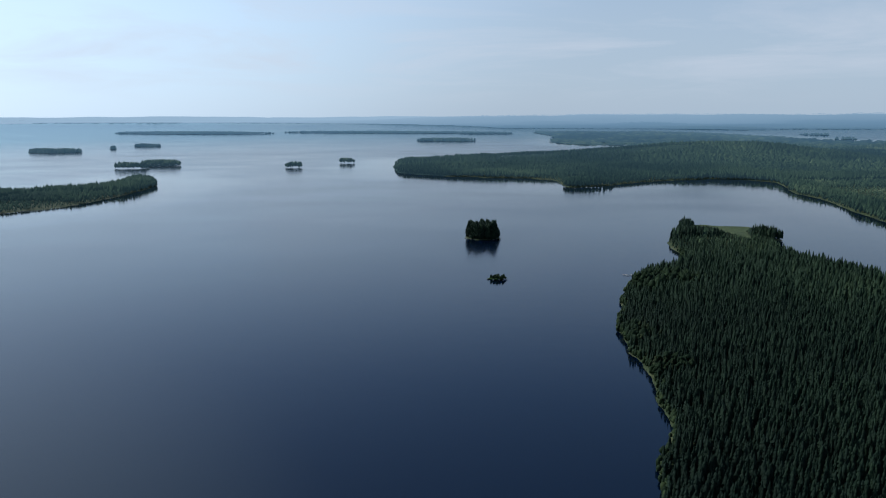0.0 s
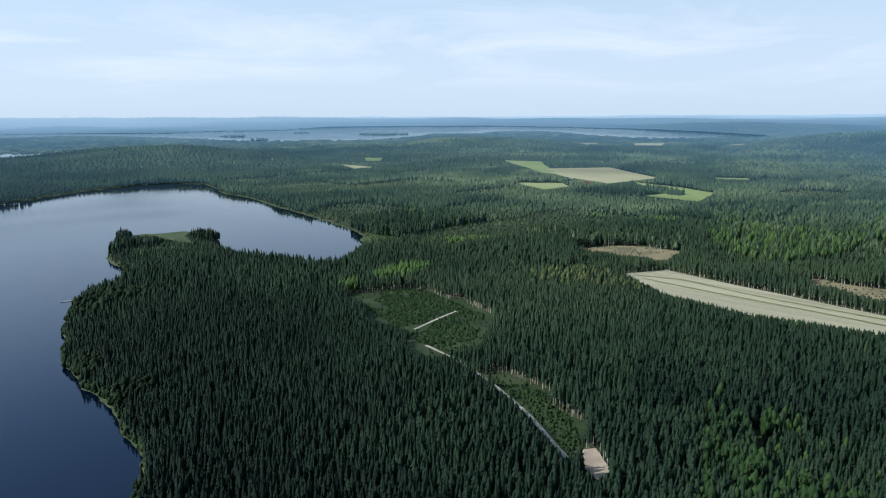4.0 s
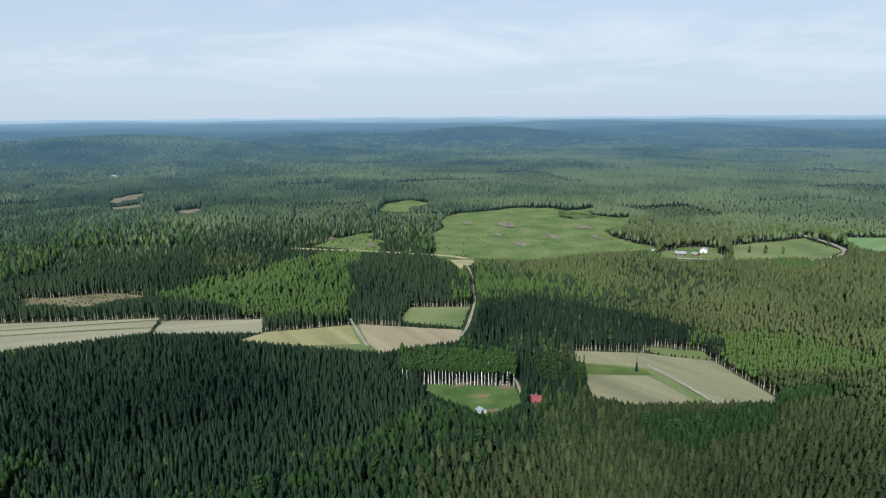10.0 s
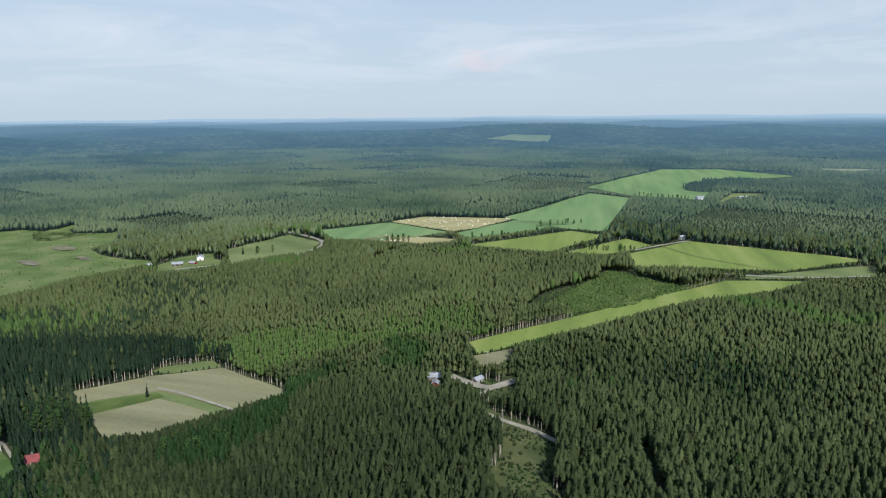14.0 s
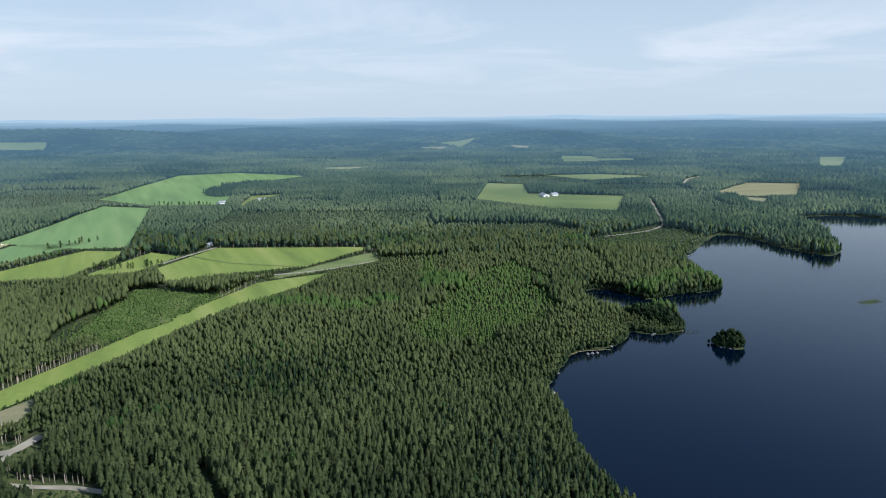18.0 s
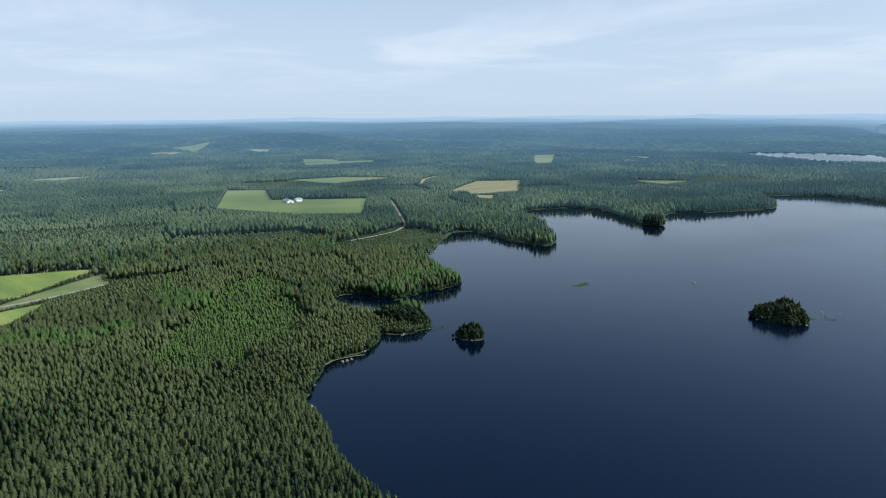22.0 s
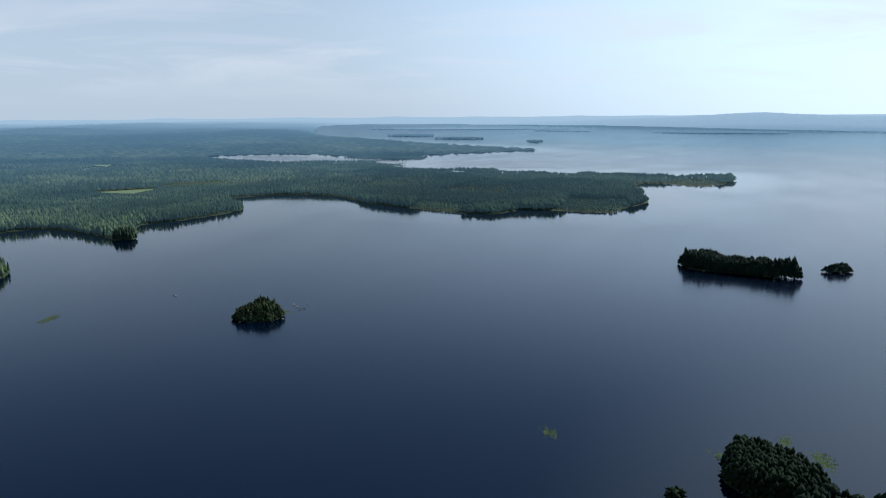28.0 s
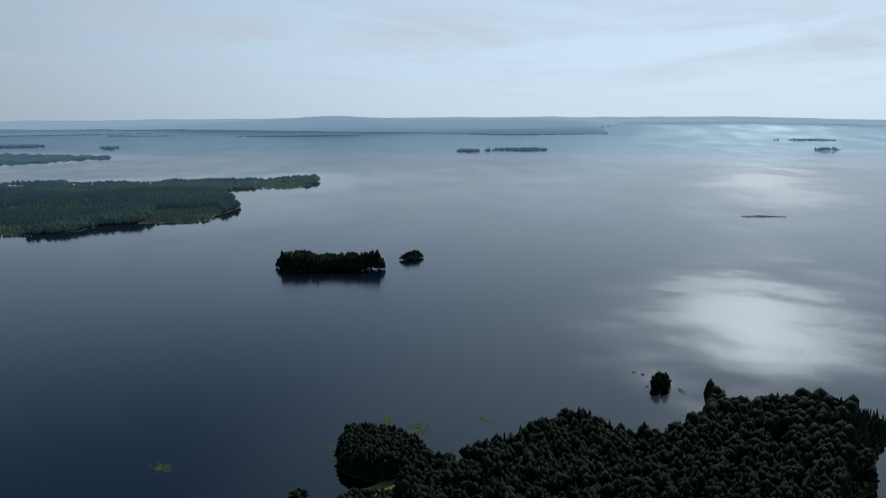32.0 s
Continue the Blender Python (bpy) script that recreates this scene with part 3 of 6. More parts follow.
FIELDS = {
    'pale_a': [(466, 288), (501, 270), (473, 75), (439, 75), (421, 170), (428, 226)],
    'pale_b': [(467, 72), (454, 9), (425, 10), (428, 32), (437, 74)],
    'stubble_c': [(425, 8), (427, -43), (388, -45), (394, -10), (412, 25)],
    'tan_d': [(427, -49), (399, -108), (377, -100), (369, -54), (388, -49)],
    'green_e': [(457, -87), (447, -127), (403, -109), (425, -74)],
    'tan_f': [(346, -157), (333, -191), (312, -221), (254, -220), (262, -190), (310, -183), (329, -152)],
    'tan_g': [(311, -146), (302, -177), (266, -182), (270, -150), (284, -138)],
    'grass_g': [(328, -150), (309, -181), (302, -180), (313, -146)],
    'grass_f2': [(344, -197), (324, -225), (312, -221), (334, -192)],
    'cut_a': [(846, -233), (907, -282), (887, -373), (841, -428), (748, -403), (703, -353), (631, -340), (580, -347), (576, -286), (627, -150), (725, -183)],
    'cut_b': [(706, -33), (776, -101), (707, -110), (654, -93)],
    'yard': [(321, -63), (306, -108), (285, -105), (274, -86), (301, -68)],
    'farm_field': [(592, -435), (607, -533), (543, -520), (514, -478), (533, -395)],
    'g1': [(602, -571), (572, -668), (462, -648), (496, -561), (538, -537)],
    'straw': [(574, -672), (565, -731), (458, -783), (455, -697), (465, -655)],
    'g2': [(457, -646), (449, -767), (374, -786), (390, -719), (420, -626)],
    'g3': [(473, -787), (487, -953), (498, -1103), (415, -1073), (317, -750), (399, -742)],
    'g4': [(545, -1194), (564, -1642), (445, -1701), (263, -1605), (371, -1420), (315, -1109), (427, -1103)],
    'straw2': [(527, -543), (515, -597), (418, -619), (446, -574)],
    'g5': [(406, -589), (354, -734), (308, -728), (313, -606)],
    'g6': [(304, -612), (282, -722), (245, -700), (262, -625)],
    'g7': [(249, -645), (222, -743), (56, -737), (111, -643), (223, -591)],
    'g8': [(139, -597), (51, -715), (44, -665), (125, -597)],
    'g9': [(228, -331), (200, -415), (144, -580), (84, -618), (104, -562), (142, -507), (195, -357), (212, -317)],
    'g9p': [(212, -313), (198, -341), (189, -314), (198, -302)],
    'young': [(236, -565), (172, -546), (147, -592), (178, -463), (214, -410), (228, -410)],
    's3': [(255, -1855), (183, -1879), (129, -1874), (206, -1791)],
    's4': [(2233, 1623), (2305, 1538), (2141, 1440), (2079, 1493)],
    's5': [(261, -1852), (183, -1884), (179, -1795), (250, -1815)],
    's6': [(2381, 1438), (2501, 1365), (2312, 1279), (2241, 1344)],
    's7': [(23, -2881), (-32, -2925), (-125, -2905), (-64, -2747)],
    's8': [(-1492, -1976), (-1528, -1905), (-1459, -1843)],
    'n1': [(-127, -1417), (-198, -1392), (-186, -1223), (-340, -1179), (-276, -995), (-189, -1034), (-88, -1150)],
    'n2': [(-528, -1238), (-644, -1382), (-741, -1352), (-627, -1164), (-510, -1158)],
    'n3': [(-279, -1586), (-403, -1608), (-510, -1542), (-354, -1461)],
    'n4': [(-1207, -2112), (-1294, -2123), (-1090, -1804), (-1024, -1796)],
    'n5': [(-77, -3206), (-268, -3538), (-160, -2876)],
    'n6': [(-940, -1256), (-1051, -1173), (-957, -1144)],
    'n7': [(-437, -2221), (-540, -2228), (-506, -2019), (-405, -2015)],
    'k1': [(1374, 1203), (1412, 1110), (1206, 920), (1119, 800), (1153, 908)],
    'k2': [(1232, 970), (1356, 876), (1202, 667), (1053, 681), (1110, 821)],
    'k3': [(1109, 672), (1078, 557), (1036, 478), (923, 451), (927, 549), (983, 532)],
    'k4': [(954, 813), (1005, 744), (965, 697), (900, 700)],
    'k5': [(1004, 1398), (1015, 1268), (946, 1264)],
    'k6': [(2186, 1609), (2268, 1517), (2044, 1410)],
    'k7': [(1191, 1546), (1227, 1509), (1146, 1421), (1119, 1443)],
    'o1': [(-451, -2298), (-540, -2257), (-539, -2145), (-648, -2133), (-618, -2059), (-412, -2034)],
    'o2': [(-208, -797), (-237, -819), (-281, -858), (-305, -848), (-324, -806), (-279, -730), (-224, -721), (-200, -741)],
    'o4': [(-533, -1146), (-565, -1121), (-527, -1073), (-519, -1102)],
    'o7': [(-370, -3022), (-445, -2911), (-409, -2734), (-357, -2830)],
    'o8': [(299, -1227), (249, -1249), (249, -1223), (281, -1170), (280, -1091), (288, -1105)],
    'q1': [(1788, -2798), (1783, -3022), (1579, -3046), (1476, -2821)],
    'r1': [(1169, 244), (1236, 228), (1270, 199), (1197, 195), (1135, 224)],
    'r2': [(1077, 221), (1109, 188), (1079, 175), (1048, 203)],
    'r3': [(1022, -166), (1044, -217), (1002, -229), (919, -176), (934, -140)],
    'r4': [(1021, 126), (1036, 93), (987, 94), (983, 117)],
    'r5': [(1278, 602), (1310, 548), (1279, 530), (1249, 579)],
    'r6': [(2359, 1089), (2451, 1076), (2461, 1035), (2331, 1007)],
    'r7': [(872, -375), (888, -431), (796, -394), (783, -360), (801, -345)],
    'marsh': [(-281, -5), (-289, 6), (-287, 13), (-280, 13), (-271, 6), (-268, -4), (-274, -10)],
    'brown_a': [(529, 380), (575, 340), (584, 296), (536, 288), (520, 331)],
    'brown_b': [(550, 185), (550, 122), (534, 83), (518, 123), (528, 169)],
    'glade': [(272, 397), (328, 365), (309, 285), (244, 236), (242, 265), (264, 342)],
    'glade2': [(239, 225), (242, 210), (235, 170), (208, 142), (197, 142), (215, 177)],
    'patch': [(200, 138), (209, 138), (203, 127), (192, 123), (188, 126)],
    'glade3': [(200, -292), (172, -290), (166, -264), (120, -242), (101, -209), (119, -199), (152, -238), (174, -260)],
    'bog_bay': [(438, 574), (408, 524), (382, 505), (402, 485), (435, 493), (443, 535)],
    'r_glade_rocks': [(805, -257), (798, -290), (745, -284), (742, -256)],
    'birch': [(324, -57), (307, -108), (333, -123), (349, -80)],
    'grove2': [(305, -111), (323, -125), (322, -146), (286, -133), (284, -116)],
    'plant': [(22, -412), (-22, -544), (-82, -659), (-92, -594), (-96, -475), (-33, -392)],
    'brightb': [(334, -232), (316, -338), (301, -461), (227, -351), (272, -253), (290, -216)],
    'brightc': [(524, 78), (669, -73), (448, -52), (431, 7)],
    'pinea': [(480, -360), (369, -502), (228, -551), (253, -431), (292, -285), (369, -275)],
    'spit': [(247, 738), (263, 748), (323, 732), (289, 649), (280, 670), (278, 702)],
    'farmyard': [(562, -334), (602, -378), (592, -421), (533, -394), (541, -347)],
    'padend': [(617, -154), (623, -176), (580, -170), (555, -152), (599, -153)],
    'dark1': [(415, 236), (420, 73), (400, 28), (359, 29), (318, -6), (290, 39), (268, 103), (237, 142)],
    'dark2': [(379, -111), (430, -129), (439, -155), (425, -181), (377, -214), (342, -233), (313, -234), (309, -223), (333, -188), (346, -159)],
    'young1': [(387, 24), (353, -55), (282, -63), (253, -30), (224, 24), (229, 88), (263, 97), (287, 38), (314, -7)],
}
ROADS = {
    'a': [(302, 303), (278, 298), (258, 293)],
    'b': [(244, 268), (240, 243), (235, 225), (227, 202), (215, 175), (205, 157), (195, 140)],
    'c': [(140, 207), (157, 200), (183, 193), (211, 183)],
    'pad': [(696, -12), (662, -84), (619, -155), (601, -170)],
    'd': [(594, -163), (548, -157), (494, -143), (456, -133), (402, -112), (382, -101)],
    'e': [(440, -45), (415, -46), (383, -48)],
    'f': [(365, -109), (358, -129), (330, -149)],
    'g': [(314, -184), (299, -187), (261, -189)],
    'h': [(315, -112), (296, -108)],
    'loop': [(553, -352), (531, -393), (514, -439), (516, -480), (535, -516), (570, -535), (622, -545)],
    'i': [(223, -742), (239, -699), (251, -661)],
    'j': [(225, -590), (179, -600), (137, -608), (90, -629), (49, -662)],
    'k': [(204, -282), (185, -279), (177, -282), (173, -296)],
    'l': [(174, -294), (177, -280), (177, -267)],
    'm': [(164, -253), (149, -251), (137, -250), (123, -246)],
    'n': [(-203, -784), (-243, -805), (-272, -826), (-300, -867), (-323, -951), (-369, -1133)],
    'o': [(-513, -1370), (-556, -1463), (-606, -1523)],
    'p': [(696, -12), (686, -38), (664, -73)],
    'ditch_a': [(464, 268), (460, 224), (458, 138), (453, 75)],
    'ditch_b': [(468, 277), (479, 243), (471, 184), (469, 74)],
    'ditch_c': [(240, -703), (187, -664), (120, -643)],
    'ride_a': [(830, 348), (723, 305), (620, 264)],
    'ride_b': [(265, 103), (246, 93), (228, 82)],
    'ride_c': [(92, -261), (83, -244), (73, -226)],
    'beach': [(-81, -392), (-92, -401), (-110, -403)],
}
# hills: heading, distance, height, half width across, half width along
HILLS = [
    (22, 1900, 34, 260, 260), (38, 2300, 5, 240, 260), (44, 2550, 20, 130, 260), (47, 2500, 10, 170, 230),
    (51, 2500, 24, 200, 240), (81, 2700, 58, 480, 420), (72, 2500, 12, 300, 300), (96, 3200, 14, 350, 350),
    (119, 5600, 20, 700, 500), (94, 3300, 30, 320, 400), (105, 3600, 38, 420, 500), (110, 3700, 25, 420, 500), (113, 6800, 45, 900, 600), (124, 5200, 46, 600, 450), (129, 4000, 34, 420, 450),
    (143, 3900, 14, 520, 450), (149, 4100, 33, 520, 450), (155, 3900, 40, 520, 450), (162, 4000, 20, 450, 400), (168, 5200, 38, 600, 450), (176, 4800, 30, 450, 400), (200, 7500, 40, 1200, 800), (215, 6500, 30, 900, 600), (66, 5500, 45, 900, 600),
    (165, 4600, 20, 500, 420), (190, 3700, 32, 380, 380), (196, 3600, 12, 500, 380),
    (231, 5400, 16, 420, 400), (238, 1500, 8, 260, 160), (250, 1450, 9, 260, 140), (12, 1800, 16, 350, 160), (4, 1600, 10, 250, 120),
    (266, 9500, 72, 1200, 900), (283, 9500, 64, 900, 900), (256, 9500, 52, 1200, 800), (289, 9000, 30, 500, 900),
    (275, 9500, 62, 1200, 800), (247, 9500, 40, 1500, 800), (5, 9500, 50, 1500, 900), (20, 9500, 55, 2000, 1000), (35, 9500, 50, 2500, 1000),
]


def up_there(az):
    """Camera height by heading; the distance is folded about it to fit the view."""
    return np.interp(az, [-52, 0, 39, 64, 114, 169, 187, 216, 244, 276, 300, 308], [140, 120, 124, 127, 133.5, 140, 144, 151, 155, 159.6, 160, 140])


def heading(x, y):
    a = np.degrees(np.arctan2(x, y))
    return np.where(a < -52, a + 360, a)


FOLD = 2500.0


def folded(x, y):
    """From the wide plan to the built one: past 2.5 km the distances close up."""
    x, y = np.asarray(x, float), np.asarray(y, float)
    d = np.hypot(x, y) + 1e-9
    k = np.where(d > FOLD, (FOLD + 2300 * (1 - FOLD / d)) / d, 1.0)
    return x * k, y * k, k


def smooth_line(pts, steps=3, closed=True):
    """A smooth line through the points, with no overshoot."""
    p = np.array(pts, float)
    n = len(p)
    nxt = np.roll(p, -1, 0) if closed else np.concatenate([p[1:], p[-1:]])
    prv = np.roll(p, 1, 0) if closed else np.concatenate([p[:1], p[:-1]])
    tan = (nxt - prv) / 2
    lim = np.minimum(np.linalg.norm(nxt - p, axis=1), np.linalg.norm(p - prv, axis=1))
    tan *= np.minimum(1, lim / (np.linalg.norm(tan, axis=1) + 1e-9))[:, None]
    out = []
    for i in range(n if closed else n - 1):
        a, c, ta, tc = p[i], p[(i + 1) % n], tan[i], tan[(i + 1) % n]
        for j in range(steps):
            t = j / steps
            out.append((2 * t ** 3 - 3 * t * t + 1) * a + (t ** 3 - 2 * t * t + t) * ta + (3 * t * t - 2 * t ** 3) * c + (t ** 3 - t * t) * tc)
    if not closed:
        out.append(p[-1])
    return np.array(out)


def inside_by(poly, x, y):
    """How far each point lies inside the outline (negative: outside). Points far off are skipped."""
    res = np.full(len(x), -1e5)
    pad = 260.0
    near = (x > poly[:, 0].min() - pad) & (x < poly[:, 0].max() + pad) & (y > poly[:, 1].min() - pad) & (y < poly[:, 1].max() + pad)
    idx = np.nonzero(near)[0]
    if len(idx) == 0:
        return res
    px, py = x[idx], y[idx]
    d2, odd = np.full(len(idx), 1e12), np.zeros(len(idx), bool)
    for (ax, ay), (bx, by) in zip(poly, np.roll(poly, -1, 0)):
        ex, ey = bx - ax, by - ay
        t = np.clip(((px - ax) * ex + (py - ay) * ey) / (ex * ex + ey * ey + 1e-9), 0, 1)
        d2 = np.minimum(d2, (px - ax - t * ex) ** 2 + (py - ay - t * ey) ** 2)
        if ay != by:
            odd ^= ((ay > py) != (by > py)) & (px < (bx - ax) * (py - ay) / (by - ay) + ax)
    d = np.sqrt(d2)
    res[idx] = np.where(odd, d, -d)
    return res


def outline(pts, steps=3):
    q = smooth_line(pts, steps)
    fx, fy, _ = folded(q[:, 0], q[:, 1])
    return np.stack([fx, fy], 1)


def oval(cx, cy, ra, rb, turn, seed=0, n=28):
    rng = random.Random(seed)
    ph = [rng.uniform(0, 6.28) for _ in range(3)]
    t = np.linspace(0, 2 * np.pi, n, endpoint=False)
    w = 1 + 0.10 * np.sin(2 * t + ph[0]) + 0.08 * np.sin(3 * t + ph[1]) + 0.05 * np.sin(7 * t + ph[2])
    c, s = math.cos(radians(turn)), math.sin(radians(turn))
    ux, uy = ra * w * np.cos(t), rb * w * np.sin(t)
    fx, fy, _ = folded(cx + ux * c - uy * s, cy + ux * s + uy * c)
    return np.stack([fx, fy], 1)


def wave_noise(x, y, size, seed=0):
    """Smooth value noise, 0 to 1."""
    u, v = x / size + 37.7 * seed, y / size - 11.3 * seed
    i, j = np.floor(u), np.floor(v)
    a, b = u - i, v - j
    a, b = a * a * (3 - 2 * a), b * b * (3 - 2 * b)

    def h(p, q):
        s = np.sin(p * 127.1 + q * 311.7 + seed * 74.7) * 43758.5453
        return s - np.floor(s)
    return (h(i, j) * (1 - a) + h(i + 1, j) * a) * (1 - b) + (h(i, j + 1) * (1 - a) + h(i + 1, j + 1) * a) * b


EAST = np.concatenate([smooth_line(LAKE_EAST_NEAR, 3, False), smooth_line(LAKE_EAST_FAR, 2, False)])
WEST = np.concatenate([smooth_line(LAKE_WEST_NEAR, 3, False), smooth_line(LAKE_WEST_FAR, 2, False)])
fx, fy, _ = folded(EAST[:, 0], EAST[:, 1]); EAST = np.stack([fx, fy], 1)
fx, fy, _ = folded(WEST[:, 0], WEST[:, 1]); WEST = np.stack([fx, fy], 1)
POND = oval(2900, -60, 160, 300, 10, 3)
SHAPES = [(-1, EAST), (-1, outline(NORTH_WATER, 2)), (-1, WEST), (-1, outline(FAR_BAY, 2)), (-1, POND), *[(-1, outline(p, 2)) for p in FAR_PONDS], (1, outline(ISLE_LONG)), (1, outline(TONGUE))]
OVALS = {}
for i, (nm, *five) in enumerate(ISLES):
    OVALS[nm] = oval(*five, seed=i)
    SHAPES.append((1, OVALS[nm]))


def shore(x, y):
    """Metres from the waterline in the built plan, positive on land."""
    s = np.full(len(x), 1e4)
    for sign, poly in SHAPES:
        d = inside_by(poly, x, y)
        s = np.minimum(s, -d) if sign < 0 else np.maximum(s, d)
    return s + (wave_noise(x, y, 14, 1) - 0.5) * 5 + (wave_noise(x, y, 5, 2) - 0.5) * 2


def lift(x, y, s, k=None):
    """Height of the ground at points of the built plan."""
    dd = np.hypot(x, y) + 1e-9
    d = np.where(dd > FOLD, FOLD / np.maximum(1 - (dd - FOLD) / 2300, 0.05), dd)
    k = dd / d
    tx, ty = x / k, y / k
    h = np.where(s > 0, 0.3 + 1.7 * (1 - np.exp(-np.maximum(s, 0) / 7)), np.maximum(s * 0.25, -4))
    inland = 1 - np.exp(-np.maximum(s, 0) / 60)
    for az, hd, top, wide, deep in HILLS:
        c, sn = math.sin(radians(az)), math.cos(radians(az))
        al, ac = tx * c + ty * sn - hd, tx * sn - ty * c
        h = h + inland * top * np.exp(-(al / deep) ** 2 - (ac / wide) ** 2)
    h = h + inland * np.clip((d - 1300) / 1500, 0, 1) * (wave_noise(tx, ty, 420, 5) - 0.4) * 11
    h = h + inland * np.clip((d - 2900) / 1500, 0, 1) * np.maximum(wave_noise(tx, ty, 800, 8) - 0.45, 0) * 46
    h = h + inland * np.clip((d - 4500) / 3000, 0, 1) * (wave_noise(tx, ty, 1500, 6) ** 2) * np.clip(d / 200, 0, 40)
    return up_there(heading(x, y)) * (1 - k) + h * k


def mesh_object(name, verts, faces, mat, size=3, values=None, smooth=False):
    """One mesh from arrays; all faces have the same number of corners."""
    me = bpy.data.meshes.new(name)
    verts, faces = np.ascontiguousarray(verts, np.float32), np.ascontiguousarray(faces, np.int32)
    me.vertices.add(len(verts)); me.vertices.foreach_set("co", verts.ravel())
    me.loops.add(faces.size); me.loops.foreach_set("vertex_index", faces.ravel())
    me.polygons.add(len(faces)); me.polygons.foreach_set("loop_start", np.arange(0, faces.size, size, dtype=np.int32))
    me.update(calc_edges=True)
    if smooth:
        me.polygons.foreach_set("use_smooth", np.ones(len(faces), bool))
    for key, val in (values or {}).items():
        at = me.attributes.new(key, "FLOAT", "POINT")
        at.data.foreach_set("value", np.ascontiguousarray(val, np.float32))
    me.materials.append(mat)
    return new(name, me)


# ---- ground and water ----
th = np.concatenate([np.arange(0.0062, 0.07, 0.0012), np.arange(0.07, 0.2, 0.0022), np.arange(0.2, 0.60, 0.006), [0.65, 0.75, 0.9, 1.1, 1.3, 1.45, 1.53, 1.5706]])
NA = 900
az = -52 + np.arange(NA) * 360 / NA
AZ, TH = np.meshgrid(az, th)
D = np.minimum(up_there(AZ) / np.tan(TH), 26000)
gx, gy, _ = folded(D * np.sin(np.radians(AZ)), D * np.cos(np.radians(AZ)))
gx, gy = gx.ravel(), gy.ravel()
gs = shore(gx, gy)
gz = lift(gx, gy, gs)
NR = len(th)
ii = np.arange(NR - 1)[:, None] * NA
jj = np.arange(NA)[None, :]
quads = np.stack([ii + jj, ii + NA + jj, ii + NA + (jj + 1) % NA, ii + (jj + 1) % NA], -1).reshape(-1, 4)
gd = np.hypot(gx, gy)


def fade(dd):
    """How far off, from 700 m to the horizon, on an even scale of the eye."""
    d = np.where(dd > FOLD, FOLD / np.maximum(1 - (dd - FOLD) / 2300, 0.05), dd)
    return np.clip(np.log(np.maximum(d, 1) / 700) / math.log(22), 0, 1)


def painted_haze(x, y):
    """Amount of haze to paint: as fade, a little less over the lakes sunward."""
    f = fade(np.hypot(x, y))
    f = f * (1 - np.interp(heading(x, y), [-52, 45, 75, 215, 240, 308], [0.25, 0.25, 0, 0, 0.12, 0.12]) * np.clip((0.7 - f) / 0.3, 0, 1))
    # and the farthest shores across the water get a paler painted haze
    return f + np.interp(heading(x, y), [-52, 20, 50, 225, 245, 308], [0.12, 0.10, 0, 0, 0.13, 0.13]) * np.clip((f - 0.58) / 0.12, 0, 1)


haze_amount = painted_haze(gx, gy)
SPLIT = int(np.searchsorted(-np.hypot(gx, gy).reshape(NR, NA)[:, 0], -1600))
co = np.stack([gx, gy, gz], 1)
near_q, far_q = quads[SPLIT * NA:], quads[:SPLIT * NA]


def compact(q, cols):
    used, inv = np.unique(q, return_inverse=True)
    return inv.reshape(q.shape), [c[used] for c in cols]


q1, (c1,) = compact(near_q, [co])
ground = tagged(mesh_object("ground", c1, q1, M_FLOOR, 4, smooth=True), "dark mossy forest ground round the lakes", "ground", kind="structure")
q2, (c2, w2) = compact(far_q, [co, haze_amount])
# the haze on these hills is painted by their own glow
tagged(mesh_object("backdrop", c2, q2, M_FAR, 4, {"haze_amount": w2}, smooth=True), "wooded hills out to the horizon in painted blue haze", "hills", kind="structure")
# the lake: one sheet that follows the folded distance
wi = [i for i in range(NR) if i % 3 == 0 or i < 50]
wa = np.arange(0, NA, 5)
wz = (up_there(AZ) * (1 - np.hypot(gx, gy).reshape(NR, NA) / np.maximum(D, 1)))
sel = np.ix_(wi, wa)
wco = np.stack([gx.reshape(NR, NA)[sel].ravel(), gy.reshape(NR, NA)[sel].ravel(), np.maximum(wz[sel].ravel(), 0)], 1)
n_a, n_r = len(wa), len(wi)
ii, jj = np.arange(n_r - 1)[:, None] * n_a, np.arange(n_a)[None, :]
wq = np.stack([ii + jj, ii + n_a + jj, ii + n_a + (jj + 1) % n_a, ii + (jj + 1) % n_a], -1).reshape(-1, 4)
mainland = np.full(len(wco), 1e4)
for sign, poly in SHAPES[:-len(ISLES)]:
    inn = inside_by(poly, wco[:, 0], wco[:, 1])
    mainland = np.minimum(mainland, -inn) if sign < 0 else np.maximum(mainland, inn)
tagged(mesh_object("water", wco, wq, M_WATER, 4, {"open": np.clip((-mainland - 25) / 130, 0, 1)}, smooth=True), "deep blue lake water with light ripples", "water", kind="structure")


# ---- fields, clearings and roads ----
def rim(pts, category):
    """The edge of a field is nearly straight, that of a clearing wanders."""
    p = np.array(pts, float)
    size = np.linalg.norm(p.max(0) - p.min(0))
    much = 0.006 if category == "field" else 0.07
    out = []
    for a, b in zip(p, np.roll(p, -1, 0)):
        n = max(2, int(np.linalg.norm(b - a) / max(6, size / 16)))
        t = np.arange(n)[:, None] / n
        out.append(a + (b - a) * t)
    q = np.concatenate(out)
    if category != "field":
        q = (np.roll(q, 1, 0) + 2 * q + np.roll(q, -1, 0)) / 4
    w = np.stack([wave_noise(q[:, 0], q[:, 1], size / 7, 41), wave_noise(q[:, 0], q[:, 1], size / 7, 42)], 1) - 0.5
    return q + w * 2 * much * size


